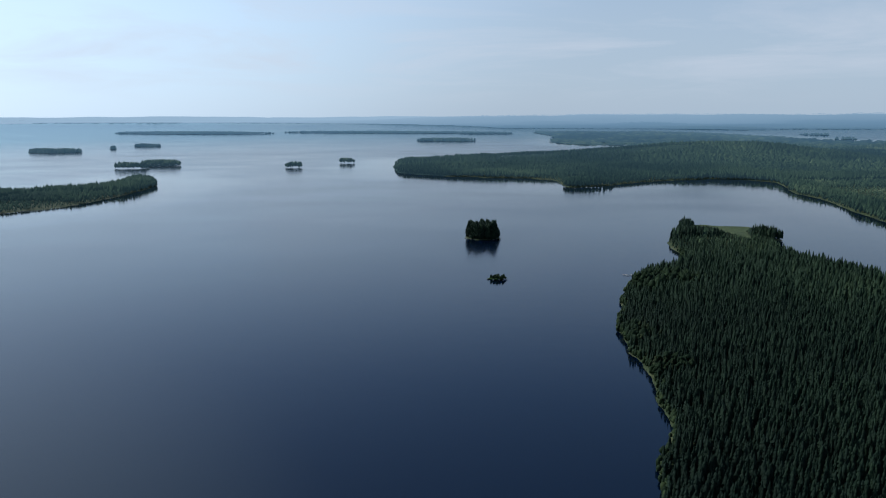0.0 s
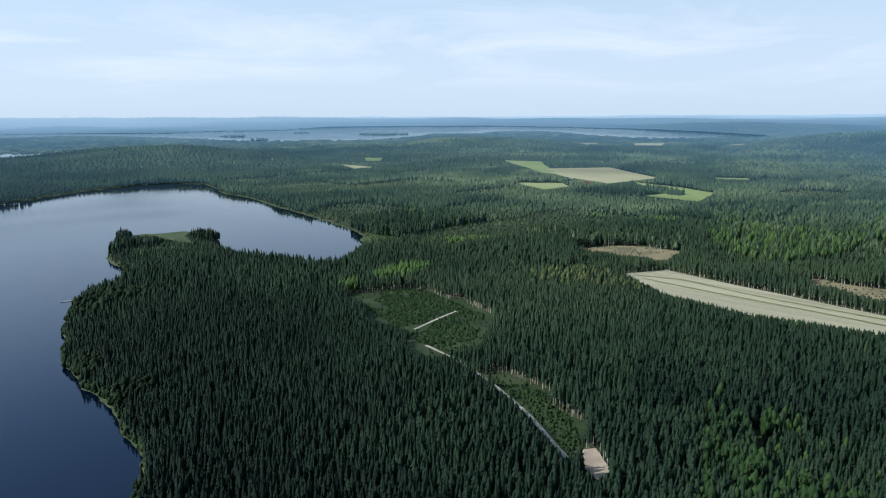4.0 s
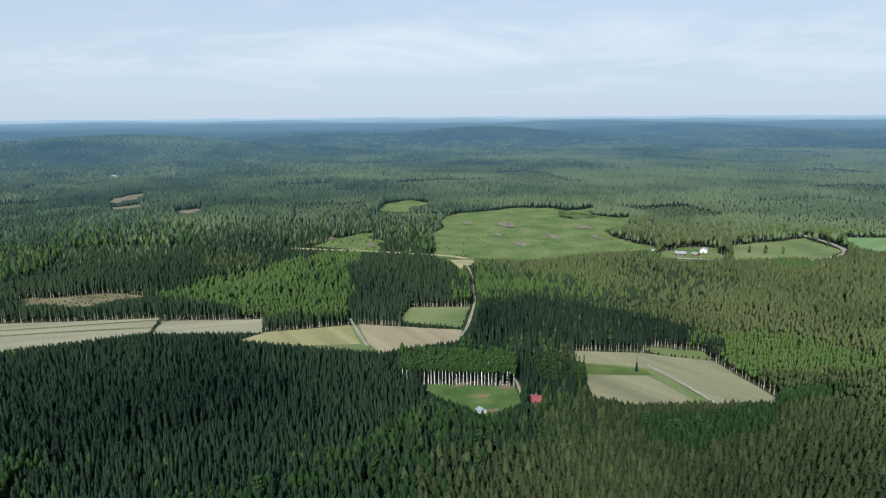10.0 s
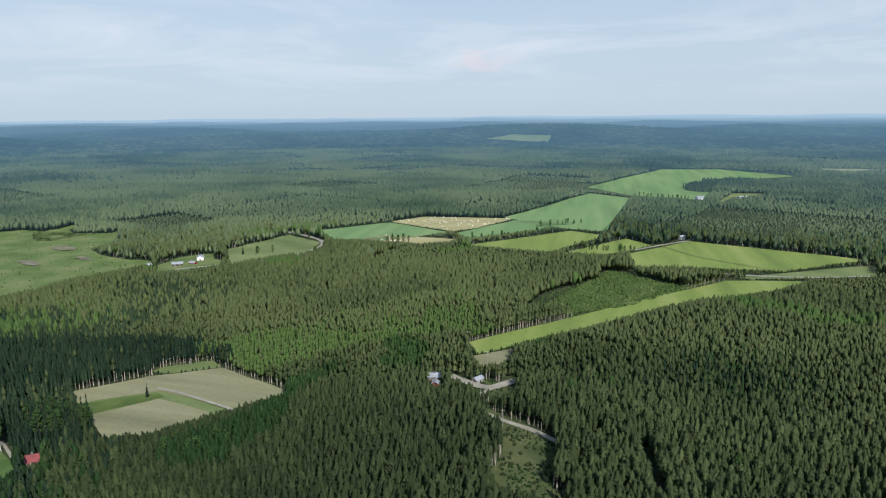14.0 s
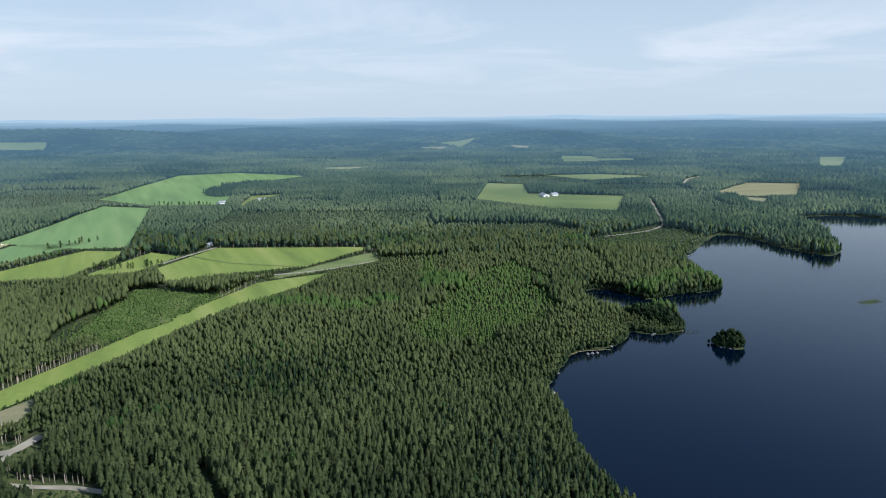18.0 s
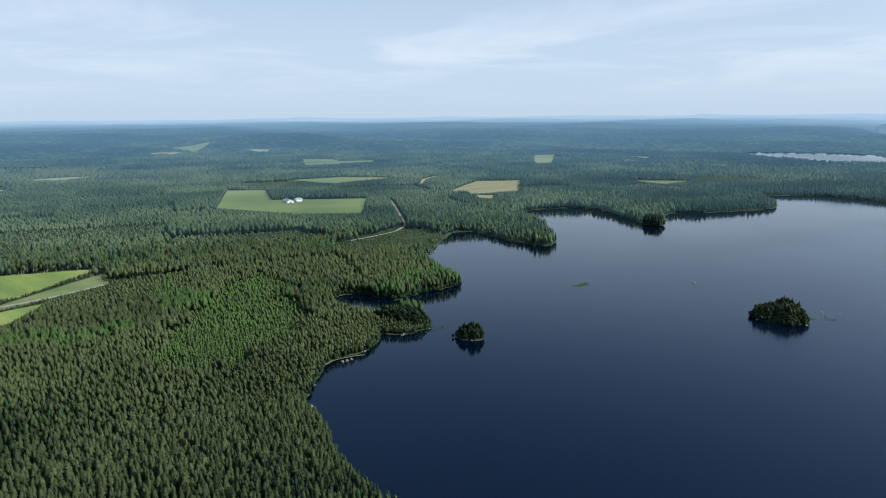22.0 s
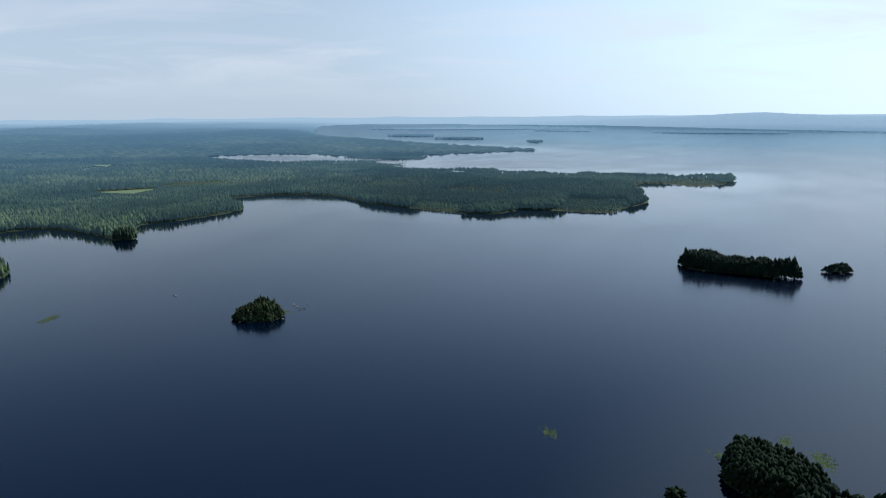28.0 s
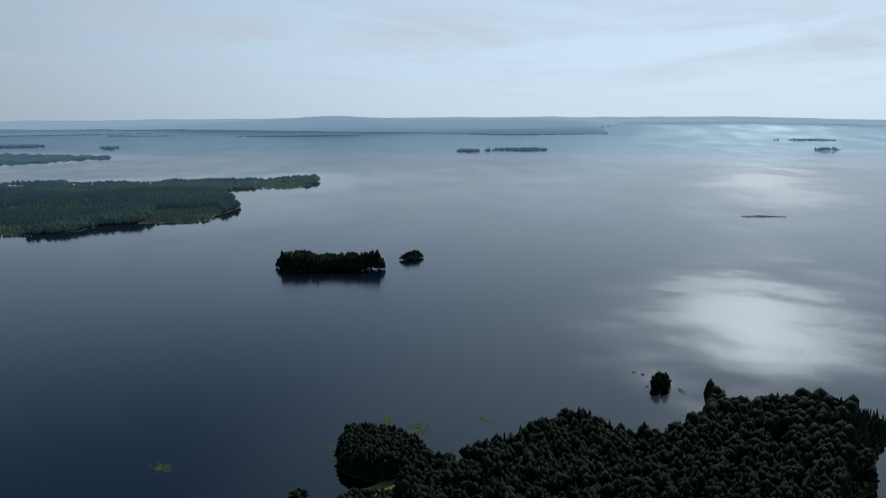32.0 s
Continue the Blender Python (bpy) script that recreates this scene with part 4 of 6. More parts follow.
def sheet(name, pts, mat, label, category, raise_by=0.35, cell=28.0):
    """A patch of open ground, cut to its outline and laid over the land."""
    bm = bmesh.new()
    q = rim(pts, category)
    fx, fy, _ = folded(q[:, 0], q[:, 1])
    vs = [bm.verts.new((a, b, 0)) for a, b in zip(fx, fy)]
    for tri in geometry.tessellate_polygon([[Vector((a, b, 0)) for a, b in zip(fx, fy)]]):
        try:
            bm.faces.new([vs[i] for i in tri])
        except ValueError:
            pass
    for _ in range(5):
        long = [ed for ed in bm.edges if ed.calc_length() > cell]
        if not long:
            break
        bmesh.ops.subdivide_edges(bm, edges=long, cuts=1, use_grid_fill=True)
        bmesh.ops.triangulate(bm, faces=bm.faces[:])
    xs = np.array([v.co.x for v in bm.verts]); ys = np.array([v.co.y for v in bm.verts])
    zs = lift(xs, ys, shore(xs, ys))
    far = 1 + np.hypot(xs, ys) / 700
    for v, z, f in zip(bm.verts, zs, far):
        v.co.z = max(z, 0.3) + raise_by * f
    bmesh.ops.recalc_face_normals(bm, faces=bm.faces)
    me = bpy.data.meshes.new(name)
    bm.to_mesh(me); bm.free()
    if sum(p.normal.z for p in me.polygons) < 0:
        me.flip_normals()
    me.materials.append(mat)
    # far fields carry haze painted into their emission
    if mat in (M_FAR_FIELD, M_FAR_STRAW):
        for key, val in (("haze_amount", painted_haze(xs, ys)), ("tint", np.full(len(xs), 0.5))):
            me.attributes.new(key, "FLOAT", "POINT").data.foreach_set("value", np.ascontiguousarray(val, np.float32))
    return tagged(new(name, me), label, category, kind="structure")


def strip(name, pts, wide, mat, label, category="road", raise_by=0.6):
    """A road or ditch: a ribbon with slightly uneven edges."""
    q = smooth_line(pts, 6, False)
    fx, fy, _ = folded(q[:, 0], q[:, 1])
    q = np.stack([fx, fy], 1)
    tg = np.gradient(q, axis=0)
    tg /= np.linalg.norm(tg, axis=1)[:, None] + 1e-9
    nrm = np.stack([-tg[:, 1], tg[:, 0]], 1)
    wv = wide / 2 * (0.85 + 0.3 * wave_noise(q[:, 0], q[:, 1], 9, 3))[:, None]
    cols = [q + nrm * wv * f for f in (-1, 0, 1)]
    v = np.concatenate(cols)
    zs = np.maximum(lift(v[:, 0], v[:, 1], shore(v[:, 0], v[:, 1])), 0.3) + raise_by * (1 + np.hypot(v[:, 0], v[:, 1]) / 900)
    n = len(q)
    zs[n:2 * n] += 0.12
    f = []
    for k in (0, 1):
        a = np.arange(n - 1) + k * n
        f.append(np.stack([a, a + n, a + n + 1, a + 1], 1)[:, ::-1])
    ob = mesh_object(name, np.column_stack([v, zs]), np.concatenate(f), mat, 4)
    return tagged(ob, label, category, kind="structure")


M_SOIL_A = soil_mat("tilled_soil", 1.60, (0.22, 0.20, 0.125), (0.32, 0.295, 0.185), (0.42, 0.385, 0.255))
M_SOIL_B = soil_mat("tilled_soil_tan", 0.36, (0.175, 0.168, 0.088), (0.255, 0.24, 0.128), (0.34, 0.315, 0.18))
M_SOIL_C = soil_mat("dry_brown_soil", 0.30, (0.24, 0.195, 0.11), (0.34, 0.28, 0.165), (0.44, 0.365, 0.225))
M_HAY = soil_mat("mown_hay", 0.30, (0.20, 0.19, 0.08), (0.31, 0.285, 0.125), (0.42, 0.38, 0.19))
KINDS = {
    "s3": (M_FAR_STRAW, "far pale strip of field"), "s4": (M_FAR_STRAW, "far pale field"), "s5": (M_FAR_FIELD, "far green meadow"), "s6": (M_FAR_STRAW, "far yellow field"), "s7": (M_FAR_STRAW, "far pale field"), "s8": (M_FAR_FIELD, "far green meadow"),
    "pale_a": (M_SOIL_A, "pale tilled field with sparse shoots"), "pale_b": (M_SOIL_A, "pale tilled field in narrow strips"),
    "stubble_c": (M_HAY, "yellow-green mown hay field"), "tan_d": (M_SOIL_C, "tan stubble field beside the farm track"),
    "green_e": (M_GRASS, "small fenced green pasture"), "tan_f": (M_SOIL_B, "tan tilled field with tractor lines"), "tan_g": (M_SOIL_B, "small tan tilled field"),
    "grass_g": (M_YOUNG, "green grass strip between tilled fields"), "grass_f2": (M_GRASS, "green grass corner by the birches"),
    "cut_a": (M_CUT, "felled forest clearing with green regrowth"), "cut_b": (M_CUT, "small felled clearing"), "yard": (M_LAWN, "mown grass yard of a cottage"),
    "farm_field": (M_GRASS, "green pasture inside the bend of the road"), "g1": (M_CROP_BLUE, "blue-green oat field"), "straw": (M_STRAW, "golden straw field with bales"),
    "g2": (M_CROP_BLUE, "blue-green oat field strip"), "g3": (M_CROP_BLUE, "large green crop field"), "g4": (M_CROP_BLUE, "distant green meadow"), "straw2": (M_STRAW, "narrow straw field"),
    "g5": (M_CROP, "green crop field strip"), "g6": (M_CROP, "green crop field strip"), "g7": (M_CROP, "bright green field by a white house"),
    "g8": (M_GRASS, "pale green meadow by the road"), "g9": (M_CROP, "long bright green strip of field"), "g9p": (M_SOIL_B, "pale tilled end of a field"),
    "young": (M_YOUNG, "young growth on an old field"), "n1": (M_FAR_FIELD, "green field of a lakeside farm"), "n2": (M_SOIL_B, "yellow ripening field"),
    "n3": (M_FAR_FIELD, "far green field"), "n4": (M_FAR_FIELD, "far green field"), "n5": (M_FAR_FIELD, "far pale green field"), "n6": (M_FAR_FIELD, "far green meadow"), "n7": (M_FAR_FIELD, "far green meadow"),
    "k1": (M_FAR_FIELD, "green farm field"), "k2": (M_FAR_STRAW, "yellow farm field"), "k3": (M_FAR_FIELD, "green farm meadow"), "k4": (M_FAR_FIELD, "yellow-green farm field"),
    "k5": (M_FAR_STRAW, "far yellow field"), "k6": (M_FAR_STRAW, "far pale field"), "k7": (M_FAR_FIELD, "far green meadow"), "o1": (M_FAR_FIELD, "far blue-green field"), "o4": (M_FAR_STRAW, "small pale field behind the lake"),
    "o7": (M_FAR_STRAW, "far pale field by a village"), "o8": (M_GRASS, "pale meadow beside a far wood"), "q1": (M_FAR_FIELD, "far pale field under the hills"),
    "r1": (M_SLASH, "pale stony clearing on a wooded slope"), "r2": (M_SLASH, "stony felled clearing in far woods"), "r3": (M_CUT, "small green clearing in the woods"), "r4": (M_SLASH, "felled clearing with grey slash"),
    "r5": (M_FAR_FIELD, "narrow green strip of far meadow"), "r6": (M_FAR_STRAW, "far pale field on a slope"), "r7": (M_CUT, "upper end of a felled clearing"), "brown_a": (M_BROWN, "brown felled strip along the forest"),
    "brown_b": (M_BROWN, "brown felled strip along the forest"), "padend": (M_STRAW, "straw-coloured turning place at the end of a road"), "farmyard": (M_CUT, "grassy farmyard clearing beside barns"), "glade": (M_GLADE, "grassy glade by a forest road"), "glade2": (M_GLADE, "grassy verge of a forest road"),
    "marsh": (M_YOUNG, "bright grassy marsh at the head of a cove"), "patch": (M_SAND, "pale gravel turning place"), "glade3": (M_HEATH, "overgrown clearing by the road"), "bog_bay": (M_REED, "reedy end of the bay"), "spit": (M_REED, "low reedy spit between two clumps of trees"),
}
for nm, (mat, label) in KINDS.items():
    kind = "field" if any(w in label for w in ("field", "meadow", "pasture", "yard of")) else "clearing"
    sheet(kind, FIELDS[nm], mat, label, kind, 0.9 if nm in ("patch",) else 0.35)


def hull(points):
    """The convex outline round some points."""
    p = sorted(map(tuple, points))
    out = []
    for seq in (p, p[::-1]):
        part_of = []
        for q in seq:
            while len(part_of) > 1 and (part_of[-1][0] - part_of[-2][0]) * (q[1] - part_of[-2][1]) - (part_of[-1][1] - part_of[-2][1]) * (q[0] - part_of[-2][0]) <= 0:
                part_of.pop()
            part_of.append(q)
        out += part_of[:-1]
    return out


# grass margins between neighbouring fields
MARGINS = [hull(sum((FIELDS[k] for k in ks), [])) for ks in (("tan_f", "tan_g", "grass_g"), ("stubble_c", "tan_d"))]
for pts in MARGINS:
    sheet("verge", pts, M_GRASS, "grassy margin between tilled fields", "field", 0.16)
for cx, cy, rx, ry, tn in ((775, -268, 22, 9, 10), (735, -345, 20, 8, 30), (690, -290, 20, 7, 15), (690, -95, 12, 5, 10), (655, -240, 18, 6, 5), (800, -225, 14, 5, 12), (668, -330, 13, 5, 22), (715, -235, 11, 5, 8), (742, -60, 12, 5, 20)):
    sheet("slash", [(cx + rx * math.cos(t + tn) * random.Random(int(t * 9)).uniform(0.7, 1.2), cy + ry * math.sin(t + tn)) for t in np.linspace(0, 6.28, 11)[:-1]], M_SLASH, "pale brown heap of felling slash in a clearing", "slash", 0.7)
for cx, cy, rx, ry, tn in ((314, -84, 9, 1.5, 1.85), (305, -103, 4, 2.6, 0.4), (298, -89, 5.5, 2.2, 1.5), (281, -89, 1.6, 4.0, 0.2)):
    ring = [(rx * (1 + 0.25 * math.sin(3 * t + cx)) * math.cos(t), ry * math.sin(t)) for t in np.linspace(0, 2 * math.pi, 15)[:-1]]
    sheet("bare_patch", [(cx + u * math.cos(tn) - v * math.sin(tn), cy + u * math.sin(tn) + v * math.cos(tn)) for u, v in ring], M_BROWN, "worn sandy patch in a mown yard", "bare ground", 0.6, 6.0)
WIDE = {"a": 1.7, "h": 1.4, "b": 1.9, "c": 1.6, "pad": 7.0, "beach": 1.1, "n": 3.5, "o": 7.0, "k": 5.5, "loop": 5.0, "p": 7.0, "j": 4.0, "i": 4.0, "f": 4, "d": 1.7, "e": 1.7, "g": 1.9, "ride_a": 0.6, "ride_b": 1.5, "ride_c": 2.0}
for nm, pts in ROADS.items():
    if nm.startswith("ride"):
        continue
    if nm.startswith("ditch"):
        strip("ditch", pts, 2.0, M_GRASS, "narrow grassy ditch across the field", "ditch")
        continue
    mat = M_STRAW if nm == "pad" else M_BROWN if nm == "beach" else M_SAND if nm == "p" else M_GRAVEL
    strip("beach" if nm == "beach" else "road", pts, WIDE.get(nm, 2.9), mat, "strip of pale sand on the lake shore" if nm == "beach" else "pale gravel road through the forest", "beach" if nm == "beach" else "road")

# ---- woods ----
NO_TREES = [(rim(v, "field" if k in KINDS and any(w in KINDS[k][1] for w in ("field", "meadow", "pasture", "yard of")) else "clearing"), k) for k, v in FIELDS.items() if k not in ("plant", "brightb", "brightc", "pinea", "birch", "grove2", "r_glade_rocks", "young", "bog_bay", "dark1", "dark2", "young1", "o2")]
rng = np.random.default_rng(7)


def tier(z0, z1, r0, r1, n, turn, drop=0.0):
    """A jagged skirt of branches: a star-shaped cone."""
    v, f = [(0, 0, z1)], []
    for i in range(2 * n):
        a = turn + math.pi * i / n
        r = r0 if i % 2 == 0 else r0 * r1
        v.append((r * math.cos(a), r * math.sin(a), z0 - drop * (1 if i % 2 == 0 else -0.6)))
    for i in range(2 * n):
        f.append((0, 1 + i, 1 + (i + 1) % (2 * n)))
    return v, f


def cone(z0, z1, r, n):
    v = [(0, 0, z1)] + [(r * math.cos(6.2832 * i / n), r * math.sin(6.2832 * i / n), z0) for i in range(n)]
    return v, [(0, 1 + i, 1 + (i + 1) % n) for i in range(n)]


def blob(z0, z1, r, n, belly=0.45, cx=0.0, cy=0.0, rows=1):
    """A rounded crown: rings between two poles."""
    v, f = [(cx, cy, z0), (cx, cy, z1)], []
    zs = [z0 + (z1 - z0) * b for b in {1: (belly,), 2: (0.25, 0.7), 3: (0.15, 0.5, 0.86)}[rows]]
    rs = [r * q for q in {1: (1,), 2: (1, 0.8), 3: (0.75, 1, 0.62)}[rows]]
    for k, (z, q) in enumerate(zip(zs, rs)):
        for i in range(n):
            a = 6.2832 * (i + 0.5 * k) / n
            v.append((cx + q * math.cos(a), cy + q * math.sin(a), z))
    for i in range(n):
        j = (i + 1) % n
        f.append((0, 2 + j, 2 + i))
        for k in range(rows - 1):
            o = 2 + k * n
            f += [(o + i, o + j, o + n + i), (o + j, o + n + j, o + n + i)]
        f.append((1, 2 + (rows - 1) * n + i, 2 + (rows - 1) * n + j))
    return v, f


def joined(*pieces):
    v, f = [], []
    for pv, pf in pieces:
        f += [tuple(i + len(v) for i in t) for t in pf]
        v += pv
    return np.array(v, float), np.array(f, int)


def stem(z1, r, n=3):
    return cone(-0.02, z1, r, n)


# unit trees, one metre tall and about one metre of reach; kind, then fineness
UNIT = {
    ("spruce", 0): joined(tier(0.12, 0.58, 1.0, 0.6, 3, 0.0, 0.03), tier(0.36, 0.72, 0.95, 0.6, 5, 0.5, 0.03), tier(0.54, 0.84, 0.80, 0.6, 5, 0.2, 0.03), tier(0.70, 0.94, 0.58, 0.6, 4, 0.8, 0.02), tier(0.85, 1.0, 0.34, 0.65, 3, 0.4, 0.01)),
    ("spruce", 1): joined(tier(0.15, 0.68, 1.0, 0.65, 4, 0.0, 0.03), tier(0.45, 0.90, 0.84, 0.65, 4, 0.5, 0.03), cone(0.74, 1.0, 0.48, 3)),
    ("spruce", 2): joined(tier(0.18, 0.80, 1.0, 0.7, 3, 0.0, 0.03), cone(0.58, 1.0, 0.68, 3)),
    ("spruce", 3): joined(blob(0.0, 1.0, 1.0, 3, 0.42)),
    ("spruce", 4): joined(cone(0.35, 1.0, 1.0, 3)),
    ("pine", 0): joined(stem(0.7, 0.06), tier(0.30, 0.62, 0.80, 0.65, 3, 0.0, 0.03), tier(0.46, 0.77, 1.0, 0.65, 5, 0.5, 0.03), tier(0.62, 0.89, 0.90, 0.65, 5, 0.2, 0.03), tier(0.77, 0.97, 0.66, 0.65, 4, 0.8, 0.02), tier(0.89, 1.0, 0.40, 0.7, 3, 0.3, 0.01)),
    ("pine", 1): joined(tier(0.30, 0.76, 1.0, 0.7, 4, 0.0, 0.03), blob(0.52, 1.0, 0.76, 4, 0.4)),
    ("pine", 2): joined(blob(0.22, 1.0, 0.95, 4, 0.5)),
    ("pine", 3): joined(blob(0.0, 1.0, 1.0, 3, 0.55)),
    ("pine", 4): joined(cone(0.4, 1.0, 1.0, 3)),
    ("birch", 0): joined(stem(0.6, 0.05), blob(0.14, 0.80, 0.80, 5, rows=2), blob(0.45, 1.0, 0.6, 5, 0.55, -0.1, 0.1, 2), blob(0.30, 0.80, 0.5, 4, 0.55, 0.55, 0.25), blob(0.35, 0.88, 0.5, 4, 0.55, -0.5, -0.4), blob(0.22, 0.66, 0.5, 4, 0.55, 0.1, -0.65)),
    ("birch", 1): joined(blob(0.10, 0.82, 0.9, 5, 0.42), blob(0.5, 1.0, 0.6, 4, 0.4)),
    ("birch", 2): joined(blob(0.10, 1.0, 0.9, 4, 0.5)),
    ("birch", 3): joined(blob(0.0, 1.0, 1.0, 3, 0.5)),
    ("birch", 4): joined(cone(0.35, 1.0, 1.0, 3)),
}
TUFT = random.Random(3)
UNIT[("alder", 0)] = joined(blob(0.05, 0.70, 0.62, 5, rows=2), *[blob(z, z + TUFT.uniform(0.26, 0.36), TUFT.uniform(0.36, 0.48), 5, 0.5, q * math.cos(k * 2.4), q * math.sin(k * 2.4)) for k, (z, q) in enumerate([(0.14, 0.66), (0.18, 0.62), (0.28, 0.68), (0.34, 0.58), (0.42, 0.56), (0.48, 0.46), (0.55, 0.40), (0.60, 0.28), (0.66, 0.12)])])
UNIT[("alder", 1)] = joined(blob(0.05, 1.0, 0.85, 6, rows=3))
UNIT[("alder", 2)] = UNIT[("birch", 1)]
UNIT[("alder", 3)] = UNIT[("birch", 2)]
UNIT[("alder", 4)] = UNIT[("birch", 4)]
UNIT[("stem", 0)] = joined(cone(0.0, 1.0, 1.0, 4))
M_STEM = rough_mat("pale_stems", [(0.2, (0.20, 0.16, 0.12)), (0.7, (0.42, 0.36, 0.29))], 0.5, 0.9)
LEAF = {"stem": M_STEM, "spruce": M_SPRUCE, "pine": M_PINE, "birch": M_BIRCH, "alder": M_ALDER_BACKLIT}


def grow(name, kind, fine, x, y, z, tall, reach, tint, label, category="forest", group="", mat=None, values=None):
    """Many trees of a kind, in one mesh."""
    if len(x) == 0:
        return None
    uv, uf = UNIT[(kind, fine)]
    n, m = len(x), len(uv)
    turn = rng.uniform(0, 6.2832, n)
    c, s = np.cos(turn)[:, None], np.sin(turn)[:, None]
    wild = 0.34 if kind == "alder" else 0.22
    jit = 1 + rng.uniform(-wild, wild, (n, m))
    vx, vy = uv[None, :, 0] * jit, uv[None, :, 1] * jit
    v = np.empty((n, m, 3), np.float32)
    v[..., 0] = (vx * c - vy * s) * reach[:, None] + x[:, None]
    v[..., 1] = (vx * s + vy * c) * reach[:, None] + y[:, None]
    v[..., 2] = uv[None, :, 2] * (1 + rng.uniform(-0.05, 0.05, (n, m))) * tall[:, None] + z[:, None]
    f = (uf[None] + (np.arange(n) * m)[:, None, None]).reshape(-1, 3)
    vals = {"tint": np.repeat(tint, m)}
    for key, val in (values or {}).items():
        vals[key] = np.repeat(val, m)
    ob = mesh_object(name, v.reshape(-1, 3), f, mat or LEAF[kind], 3, vals, smooth=fine < 2 and kind != "alder")
    return tagged(ob, label, category, group, "stuff")


def scatter(r0, r1, gap, a0=-52.0, a1=308.0):
    """Jittered points between two distances."""
    n = int(2 * r1 / gap)
    g = (np.arange(n) + 0.5) * gap - r1
    px, py = np.meshgrid(g, g)
    px, py = px.ravel() + rng.uniform(-0.45, 0.45, n * n) * gap, py.ravel() + rng.uniform(-0.45, 0.45, n * n) * gap
    d = np.hypot(px, py)
    ok = (d >= r0) & (d < r1)
    return px[ok], py[ok]


def road_clear(x, y, by):
    ok = np.ones(len(x), bool)
    for nm, pts in ROADS.items():
        q = smooth_line(pts, 2, False)
        w = WIDE.get(nm, 2.9) / 2 + by
        near = (x > q[:, 0].min() - w) & (x < q[:, 0].max() + w) & (y > q[:, 1].min() - w) & (y < q[:, 1].max() + w)
        for (ax, ay), (bx, by2) in zip(q, q[1:]):
            ex, ey = bx - ax, by2 - ay
            t = np.clip(((x - ax) * ex + (y - ay) * ey) / (ex * ex + ey * ey + 1e-9), 0, 1)
            ok &= ~(near & (np.hypot(x - ax - t * ex, y - ay - t * ey) < w))
    return ok


def stand_of(x, y):
    """Which kind of wood grows where, how tall it is and how light."""
    hd = heading(x, y)
    d = np.hypot(x, y)
    patch = wave_noise(x, y, 130, 11) * 0.6 + wave_noise(x, y, 55, 12) * 0.4
    piney = 0.15 * np.clip((hd - 40) / 40, 0, 1) + 0.68 * np.clip((hd - 95) / 30, 0, 1) * np.clip((215 - hd) / 20, 0, 1)
    kind = np.where(patch + rng.uniform(-0.16, 0.16, len(x)) < piney, 1, 0)
    leafy = wave_noise(x, y, 80, 13) + 0.25 * wave_noise(x, y, 25, 14)
    kind = np.where(leafy > 1.0, 2, kind)
    # darkened alder on the sunward headings paints in the backlight
    kind = np.where((hd > 245) & ((leafy > 0.35) | (d < 420)) | (kind == 2) & (hd < 30), 3, kind)
    mixed = rng.uniform(0, 1, len(x))
    kind = np.where((kind == 3) & (d < 420) & (mixed < 0.22), 1, np.where((kind == 3) & (mixed > 0.9), 0, kind))
    tall = np.where((hd > 250) & (d < 420), 13.5 * np.where(mixed < 0.5, 0.8, 1.05), np.where(d < 480, 10.2, 10.6)) + 1.6 * (wave_noise(x, y, 90, 15) - 0.5) * 2
    # stands of one age each, with plain borders
    wx, wy = x + 40 * wave_noise(x, y, 120, 61), y + 40 * wave_noise(x, y, 120, 62)
    cell = np.sin(np.floor(wx / 150) * 12.9898 + np.floor(wy / 110) * 78.233) * 43758.5453
    cell = cell - np.floor(cell)
    # past 380 m from the drone ages differ more: saplings, pole stands and old dark woods side by side
    step = np.where(cell < 0.16, -5.5, np.where(cell < 0.34, -2.2, np.where(cell < 0.68, 0.0, 2.6)))
    inland = np.clip((d - 380) / 420, 0, 1)
    tall = tall + np.where((hd > 250) & (d < 420), 0, (cell - 0.5) * 2.6 * (1 - inland) + step * inland)
    tone = (cell - 0.5) * 0.24 * (1 - inland) + inland * np.where(cell < 0.16, 0.34, np.where(cell < 0.34, 0.16, np.where(cell < 0.68, 0.0, -0.20)))
    # no birch mixed in below heading 65, which keeps those woods backlit-dark
    kind = np.where((kind == 0) & (cell > 0.72) & (hd < 245) & (hd > 65) & (rng.uniform(0, 1, len(x)) < 0.4), 2, kind)
    # single broadleaf trees among the near conifers are no lighter than these
    tone = tone - np.where((kind == 2) & (d < 430), 0.42, 0.0)
    for nm, k, h, tn in (("dark1", 0, 12.5, -0.22), ("dark2", 0, 12.0, -0.35), ("young1", 0, 7.5, 0.06)):
        q = inside_by(np.array(FIELDS[nm], float), x, y) > 0
        kind, tall, tone = np.where(q & (rng.uniform(0, 1, len(x)) < 0.9), k, kind), np.where(q, h, tall), np.where(q, tn, tone)
    for nm, k, h in (("brightb", 2, 9), ("brightc", 2, 9), ("pinea", 1, 11), ("plant", 2, 6), ("young", 2, 2.4), ("bog_bay", 2, 2.5), ("o2", 2, 3.2)):
        q = inside_by(np.array(FIELDS[nm], float), x, y) > (wave_noise(x, y, 20, 16) - 0.5) * 25
        mix_in = rng.uniform(0, 1, len(x)) < 0.85
        kind = np.where(q & mix_in, k, kind)
        tall = np.where(q, h, tall)
        # the high tone of brightb also paints in sunlight on that stand
        tone = np.where(q & (k == 2), {"o2": 0.4, "plant": 0.45, "brightb": 0.5}.get(nm, 0.12), tone)
    return kind, tall, tone


